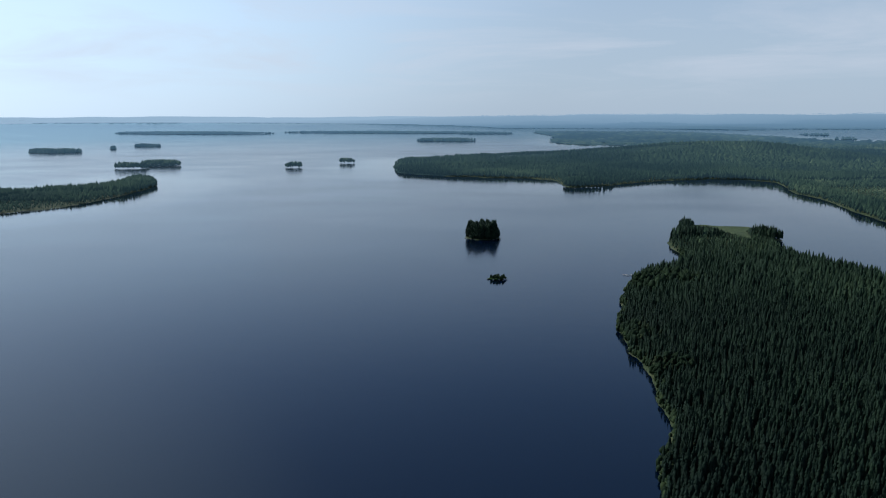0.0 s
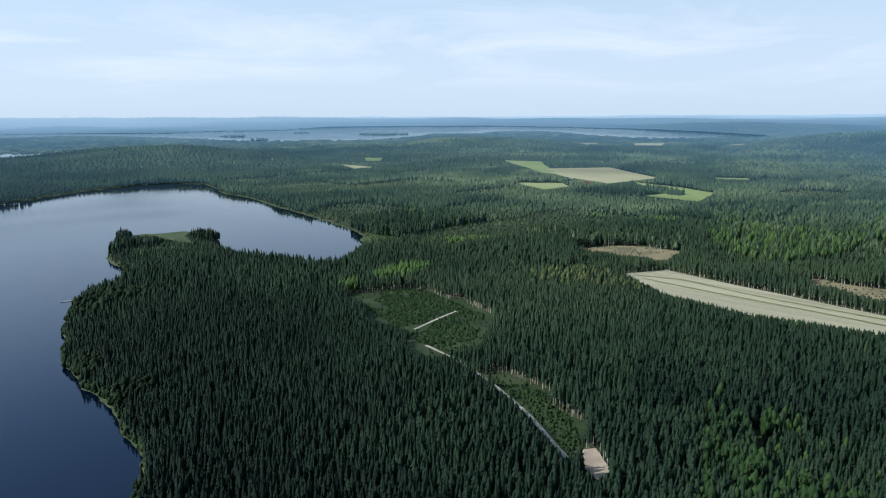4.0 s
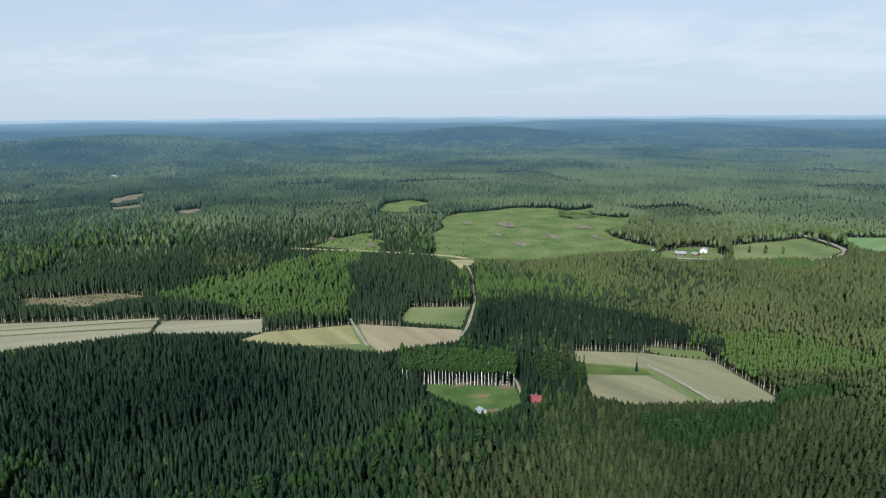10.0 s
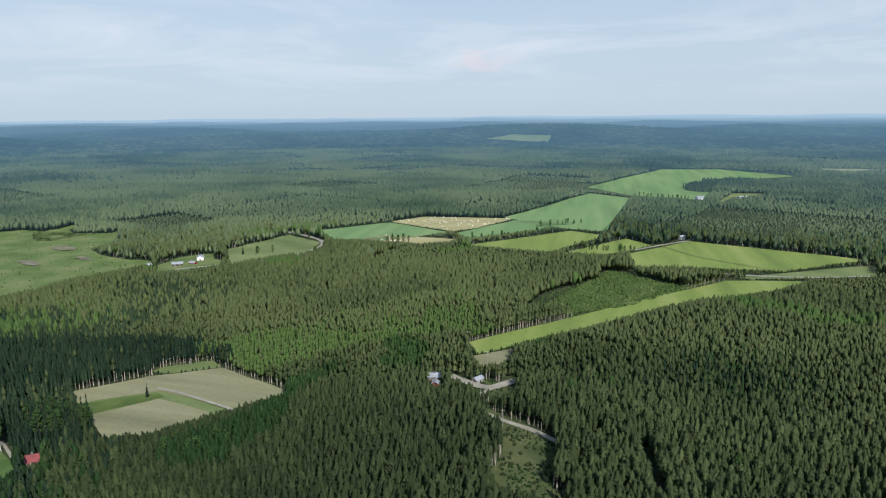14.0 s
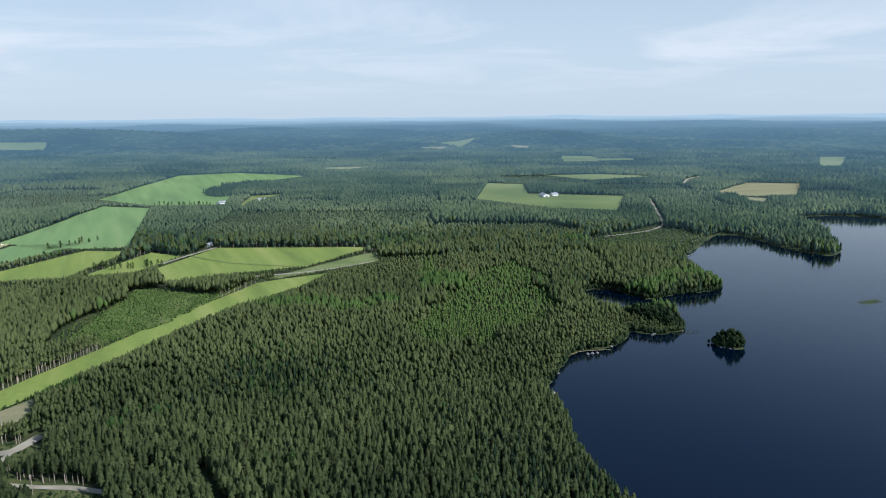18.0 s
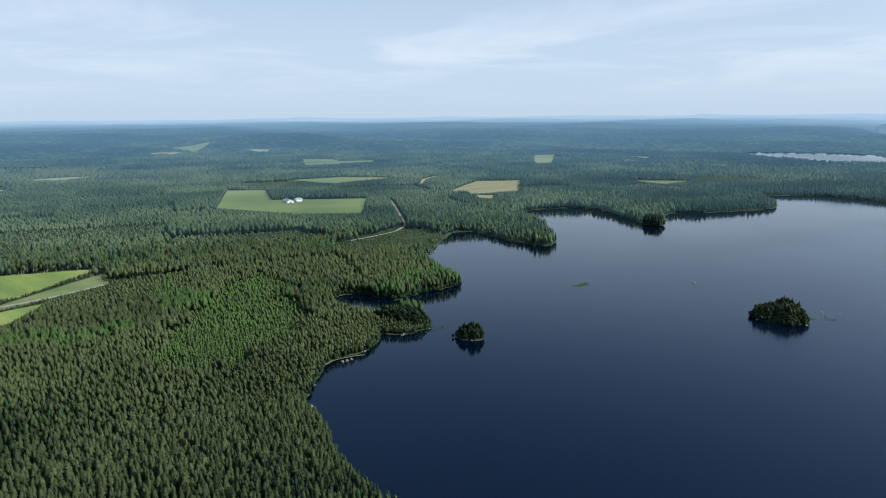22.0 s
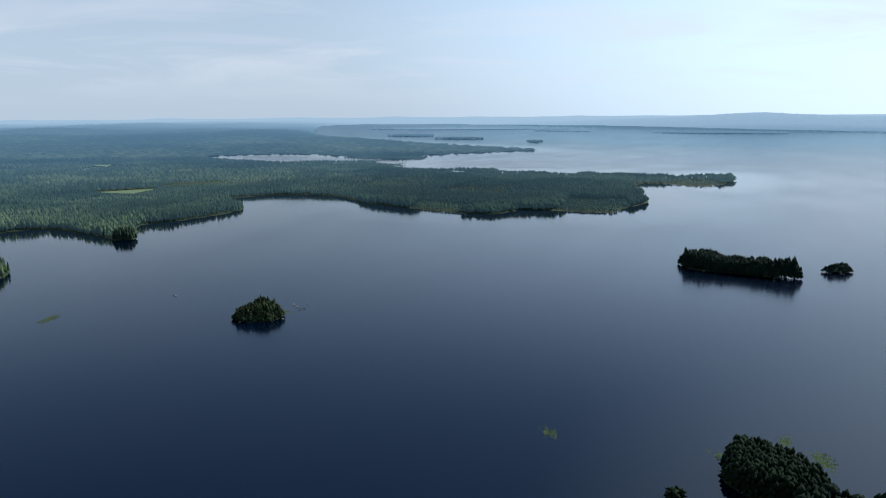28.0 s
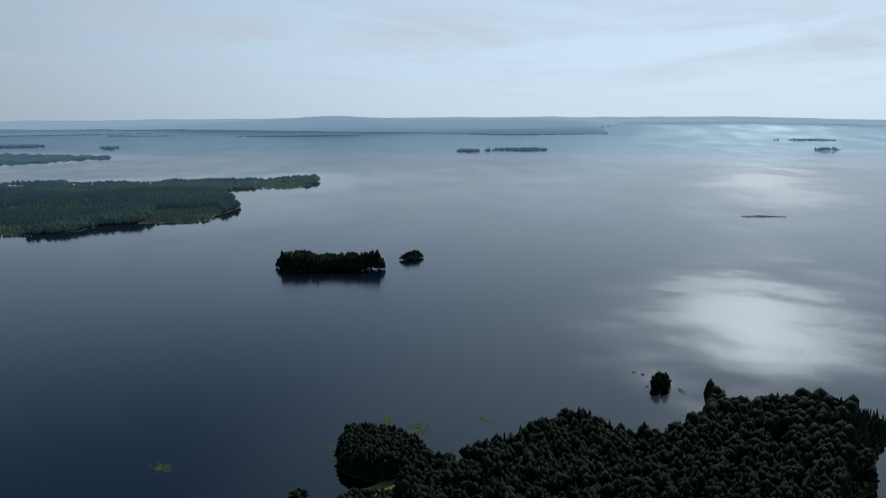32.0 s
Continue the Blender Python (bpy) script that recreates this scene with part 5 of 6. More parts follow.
def ribbon(pts, wide):
    q = smooth_line(pts, 3, False)
    tg = np.gradient(q, axis=0)
    tg /= np.linalg.norm(tg, axis=1)[:, None] + 1e-9
    nrm = np.stack([-tg[:, 1], tg[:, 0]], 1) * wide / 2
    return np.concatenate([q + nrm, (q - nrm)[::-1]])


SPOTS = [(285, -111), (281, -84), (567, -364), (571, -391), (561, -376), (584, -346), (233, -754), (209, -275), (203, -268), (188, -284), (264, -1152), (318, -1112), (1617, 314), (1352, -372)]
NO_TREES += [(np.array(p, float), "margin") for p in MARGINS]
for hx, hy in SPOTS:
    NO_TREES.append((np.array([(hx - 4, hy - 4), (hx + 4, hy - 4), (hx + 4, hy + 4), (hx - 4, hy + 4)], float), "spot"))
INLET = np.array([(-143, -492), (-126, -515), (-122, -536), (-133, -555), (-153, -550), (-170, -521), (-168, -498)], float)
COVE = np.array([(-325, -25), (-300, -5), (-289, 8), (-279, -3), (-264, -27), (-270, -45), (-300, -45)], float)
OPEN = [INLET, COVE] + [p for p, k in NO_TREES] + [ribbon(p, WIDE.get(k, 2.9) + 0.5) for k, p in ROADS.items() if k not in ("beach", "c", "f", "ditch_a", "ditch_b", "ditch_c", "ride_a", "ride_b", "ride_c")]


def sightline_height(x, y, r0):
    """Woods are kept low in front of open land, so the camera sees it."""
    most = np.full(len(x), 40.0)
    high = up_there(heading(x, y))
    for m in (1.012, 1.03, 1.05, 1.075, 1.10):
        hit = np.zeros(len(x), bool)
        for poly in OPEN:
            lo, hi = poly.min(0), poly.max(0)
            near = np.nonzero((x * m > lo[0]) & (x * m < hi[0]) & (y * m > lo[1]) & (y * m < hi[1]))[0]
            if len(near):
                hit[near] |= inside_by(poly, x[near] * m, y[near] * m) > 0
        most = np.where(hit, np.minimum(most, high * (1 - 1 / m) + 0.8), most)
    return most


SINGLE = []
BANDS = [(0, 195, 8.0, 2), (195, 340, 2.4, 0), (340, 480, 2.5, 1), (480, 900, 3.1, 2), (620, 1550, 5.0, 3), (1550, 2650, 10.5, 4)]
LABELS = {
    "spruce": "dense dark green spruce forest", "pine": "dense olive green pine forest", "birch": "dense bright green birch woods", "alder": "dense dark leafy alder woods on the shore",
}
for r0, r1, gap, fine in BANDS:
    x, y = scatter(r0, r1, gap)
    # woods that lie below the camera's view are thinned out
    ok = (r0 != 195) | (np.hypot(x, y) > up_there(heading(x, y)) * 1.66 - 34) | (rng.uniform(0, 1, len(x)) < 0.12)
    # where two bands of woods meet, one thins out into the other
    blend = np.clip((np.hypot(x, y) - 620) / 280, 0, 1)
    ok &= (rng.uniform(0, 1, len(x)) >= blend) if r0 == 480 else (rng.uniform(0, 1, len(x)) < blend) if r0 == 620 else True
    x, y = x[ok], y[ok]
    s = shore(x, y)
    ok = s > np.where(np.hypot(x, y) < 900, 0.9, 0.8)
    x, y, s = x[ok], y[ok], s[ok]
    ok = road_clear(x, y, 1.6)
    for poly, k in NO_TREES:
        spare = rng.uniform(0, 1, len(x)) < (0.18 if k.startswith("glade") else 0.02 if k.startswith("cut") else 0)
        ok &= (inside_by(poly, x, y) < 0.5) | spare
    # rides and gaps in the woods
    ok &= (wave_noise(x, y, 45, 21) + 0.3 * wave_noise(x, y, 11, 22)) < 1.19
    x, y, s = x[ok], y[ok], s[ok]
    z = lift(x, y, s)
    kind, tall, tone = stand_of(x, y)
    most = sightline_height(x, y, r0)
    tall = tall * rng.uniform(0.74, 1.14, len(x)) * np.where(heading(x, y) > 250, 1.05, np.clip(0.75 + s / 40, 0.75, 1))
    tall = np.minimum(tall, most)
    swell = {2.4: 1.08, 2.5: 1.0, 3.1: 1.15, 8.0: 1.8, 5.0: 1.6, 10.5: 3.1}[gap]
    # woods seen against the sun are painted darker by heading
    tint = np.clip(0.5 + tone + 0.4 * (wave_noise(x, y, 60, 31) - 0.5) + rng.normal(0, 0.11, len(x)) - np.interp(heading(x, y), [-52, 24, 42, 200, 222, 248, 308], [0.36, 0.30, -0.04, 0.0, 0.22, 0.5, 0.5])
                   # near cloud shade, far haze and a sunlit sector are painted into the tint
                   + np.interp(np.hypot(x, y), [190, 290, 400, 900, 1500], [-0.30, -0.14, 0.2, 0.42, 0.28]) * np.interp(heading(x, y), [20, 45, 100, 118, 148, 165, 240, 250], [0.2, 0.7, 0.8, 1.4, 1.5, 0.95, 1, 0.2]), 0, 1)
    free = tall > 1.2
    for poly in OVALS.values():
        free &= inside_by(poly, x, y) < -6
    if r0 > 100 and fine < 3:
        # at the far rim of open ground the stems stand bare
        rim_tree = np.zeros(len(x), bool)
        d = np.hypot(x, y)
        for poly, nm in NO_TREES:
            if nm not in ("spot", "bog_bay", "spit", "young"):
                rim_tree |= inside_by(poly, x * (1 - 4.5 / d), y * (1 - 4.5 / d)) > 0
        rim_tree &= free & (tall > 5)
        m = np.nonzero(rim_tree)[0]
        grow("tree_trunks", "stem", 0, x[m], y[m], z[m] - 0.2, tall[m] * 0.8, np.full(len(m), 0.16), rng.uniform(0, 1, len(m)), "bare pale stems along the edge of the forest", "trunks")
        z = np.where(rim_tree, z + 0.36 * tall, z)
        tall = np.where(rim_tree, tall * 0.68, tall)
    for k, kn in enumerate(("spruce", "pine", "birch", "alder")):
        q = (kind == k) & free
        reach = tall * {"spruce": 0.135, "pine": 0.15, "birch": 0.165, "alder": 0.25}[kn] * swell * rng.uniform(0.8, 1.25, len(x))
        reach = np.maximum(reach, 0.8)
        # woods past 620 m have haze painted into their emission
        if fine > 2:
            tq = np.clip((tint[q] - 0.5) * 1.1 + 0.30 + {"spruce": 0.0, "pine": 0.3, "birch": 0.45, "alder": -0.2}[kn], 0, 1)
            grow("distant_" + kn + "_forest", kn, fine, x[q], y[q], z[q] - 0.4, tall[q], reach[q], tq, "distant " + LABELS[kn][6:] + " under painted haze", mat=M_FAR, values={"haze_amount": painted_haze(x[q], y[q])})
        else:
            if r0 == 195 and kn != "alder":
                pick = np.nonzero(q & (np.hypot(x, y) > 205) & (np.hypot(x, y) < 300))[0]
                pick = pick[rng.permutation(len(pick))[:80]]
                SINGLE += [(kn, x[i], y[i], z[i] - 0.2, tall[i] * 1.05) for i in pick]
                q = q.copy()
                q[pick] = False
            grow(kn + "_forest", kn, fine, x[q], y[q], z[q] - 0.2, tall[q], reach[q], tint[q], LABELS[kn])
# woods on the islets, one grove each
ISLE_LABELS = {"main": "tall dark spruces crowded on a wooded islet", "B": "pines and birches on a rocky islet", "is9": "round clump of trees on a small islet",
               "isD": "tall dark trees crowding a long islet", "isE": "few trees on a small flat islet", "isF": "round clump of dark trees on an islet",
               "nis": "leafy trees on an islet fringed with reeds", "nis2": "bushy trees on a tiny islet", "isC": "trees on an islet close to shore", "low": "low scrub and reeds on a shoal", "c1": "clump of trees at the end of a reedy spit", "c2": "tall clump of trees on a reedy spit", "cl": "round clump of trees on a wooded point"}
for (nm, *five) in ISLES:
    poly = OVALS[nm]
    cx, cy = poly.mean(0)
    d = math.hypot(cx, cy)
    gap = max(2.3, d / 330)
    lo, hi = poly.min(0), poly.max(0)
    u, v = np.meshgrid(np.arange(lo[0] - 4, hi[0] + 4, gap), np.arange(lo[1] - 4, hi[1] + 4, gap))
    x, y = u.ravel() + rng.uniform(-0.4, 0.4, u.size) * gap, v.ravel() + rng.uniform(-0.4, 0.4, u.size) * gap
    q = inside_by(poly, x, y) > 0.4
    x, y = x[q], y[q]
    if len(x) == 0:
        continue
    s = np.maximum(inside_by(poly, x, y), 0.4)
    z = lift(x, y, shore(x, y))
    k = 1.0 if d < FOLD else 1 - (d - FOLD) / 2300
    tall = {"low": 2.2, "nis2": 7.0, "flat": 1.5, "isE": 9.0, "c1": 9.0, "c2": 12.0, "cl": 11.0, "nis": 12.0, "isF": 11.0}.get(nm, {"isD": 17.5, "main": 16.0, "is9": 11.0, "B": 12.5}.get(nm, 14.5)) * k * rng.uniform(0.75, 1.1, len(x)) * np.clip(0.6 + s / 10, 0.6, 1)
    kn = "alder" if nm in ("nis", "nis2", "isF") else "birch" if nm in ("low", "flat") else "alder" if nm in ("is9", "cl") else "pine" if nm in ("B", "isD", "isE", "f1", "f2", "f3", "f4") else "spruce"
    tint = np.clip(rng.normal(0.3 if nm in ("main", "isD", "isE", "nis", "isF", "B") else 0.5, 0.16, len(x)), 0, 1)
    # groves past 1200 m get the painted haze
    far = {"mat": M_FAR, "values": {"haze_amount": painted_haze(x, y)}} if d > 1200 else {}
    if nm in ("main", "isD", "isE", "B"):
        far["mat"], kn = M_PINE if nm == "B" else M_SPRUCE, "alder"
        tall = tall * np.clip(0.55 + s / 10, 0.55, 1.02) * (0.72 + 0.42 * wave_noise(x, y, 13, 77))
    if d > 1200:
        z, tall = z - 0.22 * tall, tall * 1.2
    grow("islet_trees", kn, 0 if d < 800 else 1 if d < 1500 else 2, x, y, (z if d > 1200 else np.maximum(z, 0)) - 0.2, tall, np.maximum(gap * 0.85, tall * (0.24 if nm in ("nis", "nis2", "isF") else 0.18 if nm in ("cl", "is9") else 0.15 if kn == "alder" else 0.12)), tint, ISLE_LABELS.get(nm, "dense trees on a distant islet"), "islet", "islets of the lake", **far)
# scrub and saplings in the clearings
for nm, gap, high, label in (("glade", 1.7, 1.7, "low saplings and scrub in a glade"), ("glade2", 1.7, 1.7, "low scrub along the forest road"), ("glade3", 1.8, 1.3, "scrub and saplings in a clearing"),
                             ("cut_a", 8.0, 1.2, "saplings growing back in a felled clearing"), ("cut_b", 5.0, 1.6, "saplings in a small felled clearing"), ("brown_a", 4.0, 1.4, "brown brush in a felled strip"),
                             ("brown_b", 4.0, 1.4, "brown brush along the forest"), ("bog_bay", 3.5, 1.6, "willow scrub at the end of the bay"), ("young", 2.4, 2.0, "young birches on an old field")):
    f = np.array(FIELDS[nm], float)
    u, v = np.meshgrid(np.arange(f[:, 0].min(), f[:, 0].max(), gap), np.arange(f[:, 1].min(), f[:, 1].max(), gap))
    x, y = u.ravel() + rng.uniform(-0.5, 0.5, u.size) * gap, v.ravel() + rng.uniform(-0.5, 0.5, u.size) * gap
    q = (inside_by(f, x, y) > 0.5) & (wave_noise(x, y, 18, 51) > 0.25) & road_clear(x, y, 0.8)
    x, y = x[q], y[q]
    z = lift(x, y, shore(x, y))
    n = len(x)
    hgt = high * rng.uniform(0.4, 1.25, n)
    grow("scrub", "birch", 1, x, y, z, hgt, hgt * 0.55, np.clip(rng.normal(0.85 if nm == "young" else 0.14, 0.12, n), 0, 1), label, "scrub")
# copses that stand out in the far meadows
for pts, gap, high in (([(351, -1198), (394, -1276), (399, -1395), (344, -1469), (309, -1451), (289, -1238)], 5.0, 9.0), ([(1016, 590), (1040, 610), (1010, 540), (985, 505), (970, 515)], 5.0, 9.0), ([(-500, -1185), (-530, -1180), (-525, -1150), (-505, -1150)], 5.0, 7.0)):
    f = np.array(pts, float)
    u, v = np.meshgrid(np.arange(f[:, 0].min(), f[:, 0].max(), gap), np.arange(f[:, 1].min(), f[:, 1].max(), gap))
    x, y = u.ravel() + rng.uniform(-0.5, 0.5, u.size) * gap, v.ravel() + rng.uniform(-0.5, 0.5, u.size) * gap
    q = inside_by(f, x, y) > (wave_noise(x, y, 30, 71) - 0.5) * 30
    x, y = x[q], y[q]
    n = len(x)
    # the haze over the copses is painted on as glow
    grow("copse", "spruce", 2, x, y, lift(x, y, shore(x, y)) - 0.2, high * rng.uniform(0.7, 1.2, n), rng.uniform(1.8, 3.0, n), np.clip(rng.normal(0.3, 0.15, n), 0, 1), "dark copse standing in a far meadow", "copse", mat=M_FAR, values={"haze_amount": painted_haze(x, y)})
# bushes that hang over the waterline
x, y = scatter(195, 640, 1.7)
s = shore(x, y)
q = (s > -0.2) & (s < 3.2)
x, y, s = x[q], y[q], s[q]
hgt = rng.uniform(1.5, 4.2, len(x))
grow("shore_bushes", "alder", 1, x, y, np.maximum(lift(x, y, s), 0) - 0.2, hgt, hgt * 0.38, np.clip(rng.normal(0.6, 0.2, len(x)), 0, 1), "dark alder bushes along the waterline", "bushes")
# far woods, as a rough canopy
x, y = scatter(2650, 4450, 30)
s = shore(x, y)
ok = s > 3
for nm in ("n4", "n5", "k6", "s4", "s6", "s7", "o7", "q1", "r6"):
    fx, fy, _ = folded(*np.array(FIELDS[nm], float).T)
    ok &= inside_by(np.stack([fx, fy], 1), x, y) < 0
x, y, s = x[ok], y[ok], s[ok]
z = lift(x, y, s)
n = len(x)
dd = np.hypot(x, y)
k = (1 - (dd - FOLD) / 2300)
# painted haze glows over the farthest canopy
grow("far_forest", "spruce", 4, x, y, z - 1, 9 * k * rng.uniform(0.6, 1.2, n), rng.uniform(14, 24, n), rng.uniform(0, 1, n), "forest on the farthest hills in painted blue haze", mat=M_FAR, values={"haze_amount": painted_haze(x, y)})


# ---- single trees ----
def part(name, bm, mat, parent, label=""):
    me = bpy.data.meshes.new(name)
    bm.to_mesh(me); bm.free()
    me.materials.append(mat)
    ob = new(name, me)
    ob.parent = parent
    return tagged(ob, label)


def empty(name, label, category, group="", at=None):
    ob = new(name)
    if at is not None:
        ob.matrix_basis = at
    return tagged(ob, label, category, group)


def tube(bm, a, b, r0, r1, n=5):
    """A tapered round piece from a to b."""
    a, b = Vector(a), Vector(b)
    q = (b - a).to_track_quat("Z", "Y")
    rings = []
    for c, r in ((a, r0), (b, r1)):
        rings.append([bm.verts.new(c + q @ Vector((r * math.cos(6.2832 * i / n), r * math.sin(6.2832 * i / n), 0))) for i in range(n)])
    for i in range(n):
        j = (i + 1) % n
        bm.faces.new((rings[0][i], rings[0][j], rings[1][j], rings[1][i]))
    bm.faces.new(rings[1]); bm.faces.new(rings[0][::-1])


def clump(bm, c, r, rg, long=1.0):
    """A small ragged bunch of leaves: a crushed eight-sided lump."""
    ax = [Vector((rg.uniform(0.6, 1.2) * r, 0, rg.uniform(-0.3, 0.3) * r)), Vector((rg.uniform(-0.3, 0.3) * r, rg.uniform(0.6, 1.2) * r, 0)), Vector((0, rg.uniform(-0.2, 0.2) * r, rg.uniform(0.7, 1.2) * r * long))]
    turn = Matrix.Rotation(rg.uniform(0, 6.28), 3, "Z")
    v = [bm.verts.new(Vector(c) + turn @ (ax[k] * sg)) for k in range(3) for sg in (1, -1)]
    for i, j, k in ((0, 2, 4), (2, 1, 4), (1, 3, 4), (3, 0, 4), (2, 0, 5), (1, 2, 5), (3, 1, 5), (0, 3, 5)):
        bm.faces.new((v[i], v[j], v[k]))


def leaf_values(ob, rg):
    me = ob.data
    at = me.attributes.new("tint", "FLOAT", "POINT")
    base = rg.uniform(0.25, 0.45)
    at.data.foreach_set("value", np.array([base + rg.uniform(-0.15, 0.15) for _ in me.vertices], np.float32))


def make_tree(kind, seed, tall=12.0, trunk_mat=None, clear=None):
    """Trunk with limbs, and a crown of many ragged bunches."""
    rg = random.Random(seed)
    nm = {"spruce": "spruce_tree", "pine": "pine_tree", "birch": "birch_tree"}[kind]
    label = {"spruce": "tall dark green spruce at the forest edge", "pine": "olive green pine with a bare reddish trunk", "birch": "leafy green birch crowded in the woods"}[kind]
    tree = empty(nm, label, "tree", "single trees in the woods")
    bm = bmesh.new()
    lean = Vector((rg.uniform(-0.2, 0.2), rg.uniform(-0.2, 0.2), tall * 0.55))
    thick = 0.75 if clear else 1.0
    tube(bm, (0, 0, -0.3), lean, tall * 0.014 * thick, tall * 0.010 * thick, 6)
    tube(bm, lean, lean + Vector((0, 0, tall * (0.2 if clear else 0.38))), tall * 0.009, tall * 0.002, 5)
    cr = bmesh.new()
    low = clear if clear is not None else {"spruce": 0.12, "pine": 0.42, "birch": 0.25}[kind]
    if kind == "spruce":
        for i in range(13):
            f = i / 12
            z = tall * (low + (0.93 - low) * f)
            r = tall * 0.155 * (1 - f) ** 0.85 + 0.18
            n = max(4, int(9 - 5 * f))
            for k in range(n):
                a = 6.2832 * (k + rg.random() * 0.7) / n + i
                q = r * rg.uniform(0.7, 1.15)
                o = lean * (z / tall) * 0.2
                tip = Vector((o.x + q * math.cos(a), o.y + q * math.sin(a), z - q * rg.uniform(0.25, 0.5)))
                sd = Vector((-math.sin(a), math.cos(a), 0)) * q * 0.38
                v = [cr.verts.new(p) for p in (Vector((o.x, o.y, z + 0.45)), tip * 0.55 + Vector((o.x, o.y, z)) * 0.45 + sd - Vector((0, 0, 0.1)), tip, tip * 0.55 + Vector((o.x, o.y, z)) * 0.45 - sd - Vector((0, 0, 0.1)))]
                cr.faces.new((v[0], v[1], v[2])); cr.faces.new((v[0], v[2], v[3]))
        t = cr.verts.new((lean.x, lean.y, tall))
        w = [cr.verts.new((lean.x + 0.3 * math.cos(a), lean.y + 0.3 * math.sin(a), tall * 0.88)) for a in (0, 1.57, 3.14, 4.71)]
        for k in range(4):
            cr.faces.new((t, w[k], w[(k + 1) % 4]))
    else:
        wide = tall * (0.085 if clear else 0.18 if kind == "pine" else 0.17)
        for k in range(6):
            a, z = rg.uniform(0, 6.28), tall * rg.uniform(low, 0.75)
            q = wide * rg.uniform(0.4, 0.8)
            tube(bm, (lean.x * z / tall, lean.y * z / tall, z), (q * math.cos(a), q * math.sin(a), z + q * 0.6), tall * 0.004, tall * 0.001, 3)
        for k in range(80 if kind == "pine" else 120):
            f = rg.random()
            z = tall * (low + (0.97 - low) * f)
            prof = math.sin(math.pi * min(0.98, 0.22 + 0.72 * f)) if kind == "pine" else math.sin(math.pi * (0.12 + 0.82 * f))
            r = wide * prof * math.sqrt(rg.random()) * 1.05
            a = rg.uniform(0, 6.28)
            clump(cr, (lean.x + r * math.cos(a), lean.y + r * math.sin(a), z), tall * rg.uniform(0.022, 0.046), rg, 1.7 if clear else 1.0)
    part("trunk", bm, trunk_mat or (M_BIRCH_BARK if kind == "birch" and clear else M_BARK), tree)
    leaf_values(part("crown", cr, LEAF[kind], tree), rg)
    return tree


MODELS = {k: [make_tree(k, 10 * i + j) for j in range(3)] for i, k in enumerate(("spruce", "pine", "birch"))}
first = {k: [True] * 3 for k in MODELS}


def plant(kind, x, y, z, tall, rg, models=None, label="", group=""):
    """Sets a tree down, turned and sized; the first of each model is the model itself."""
    src = (models or MODELS[kind])
    i = rg.randrange(len(src))
    ob = copy_thing(src[i], pose(x, y, z, 0, 0, rg.uniform(0, 360)))
    f = tall / 12.0
    ob.scale = (f * rg.uniform(0.85, 1.1), f * rg.uniform(0.85, 1.1), f)
    return tagged(ob, label, "", group)


rg = random.Random(5)
for kn, x, y, z, tall in SINGLE:
    plant(kn, x, y, z, tall, rg)


def level(x, y):
    ax, ay = np.array([float(x)]), np.array([float(y)])
    return float(lift(ax, ay, shore(ax, ay))[0])


# the row of tall birches behind the cottage yard, with bare pale stems
TALL = [make_tree("birch", 100 + j, clear=0.42) for j in range(2)]
for k in range(32):
    f = k / 31
    x, y = 323 - 17 * f + rg.uniform(-0.3, 0.3), -57 - 51 * f + rg.uniform(-0.3, 0.3)
    plant("birch", x, y, level(x, y) - 0.2, 19.5 + rg.uniform(-2.6, 1.6), rg, TALL, "tall birch with a long bare white trunk", "row of birches behind the yard")
for k in range(64):
    f = k / 63
    x, y = 330 - 17 * f + rg.uniform(-2.5, 3.5), -59 - 51 * f + rg.uniform(-1, 1)
    plant("spruce" if k % 3 else "birch", x, y, level(x, y) - 0.2, 17.5 + rg.uniform(-3.5, 2.0), rg, None, "tall tree crowded behind the birch row", "trees behind the birch row")
# the dark grove beside it
for k in range(55):
    u, v = rg.random(), rg.random()
    x, y = 305 - 18 * u + 12 * v, -114 - 14 * v - 16 * u
    plant("spruce" if rg.random() < 0.7 else "birch", x, y, level(x, y) - 0.2, 15 + rg.uniform(-2, 1.5), rg, None, "", "grove beside the cottage")
# trees that stand alone in the fields
for kn, x, y, tall in (("spruce", 559, -431, 11), ("birch", 548, -440, 9.5), ("birch", 540, -452, 9), ("birch", 473, -556, 12), ("birch", 470, -562, 11), ("birch", 466, -566, 12), ("birch", 476, -552, 10), ("birch", 463, -571, 9),
                       ("birch", 560, -520, 9), ("spruce", 309, -175, 8), ("spruce", 22, -703, 14), ("spruce", 27, -708, 16), ("spruce", 17, -700, 13), ("birch", 24, -712, 11)):
    plant(kn, x, y, level(x, y) - 0.2, tall, rg, None, "tree standing alone in open fields", "trees standing in the fields")
for kn, x0, y0, x1, y1, n in (("birch", 420, -622, 370, -700, 22), ("birch", 372, -790, 400, -744, 12), ("birch", 305, -640, 245, -650, 16), ("birch", 225, -585, 250, -600, 14), ("birch", 160, -590, 130, -600, 10), ("birch", 335, -1105, 420, -1098, 20), ("spruce", 435, -1108, 495, -1104, 12)):
    for k in range(n):
        f = k / (n - 1)
        x, y = x0 + (x1 - x0) * f + rg.uniform(-4, 4), y0 + (y1 - y0) * f + rg.uniform(-4, 4)
        plant(kn, x, y, level(x, y) - 0.2, rg.uniform(5, 9.5), rg, None, "leafy tree in a belt between fields", "tree belts between the fields")
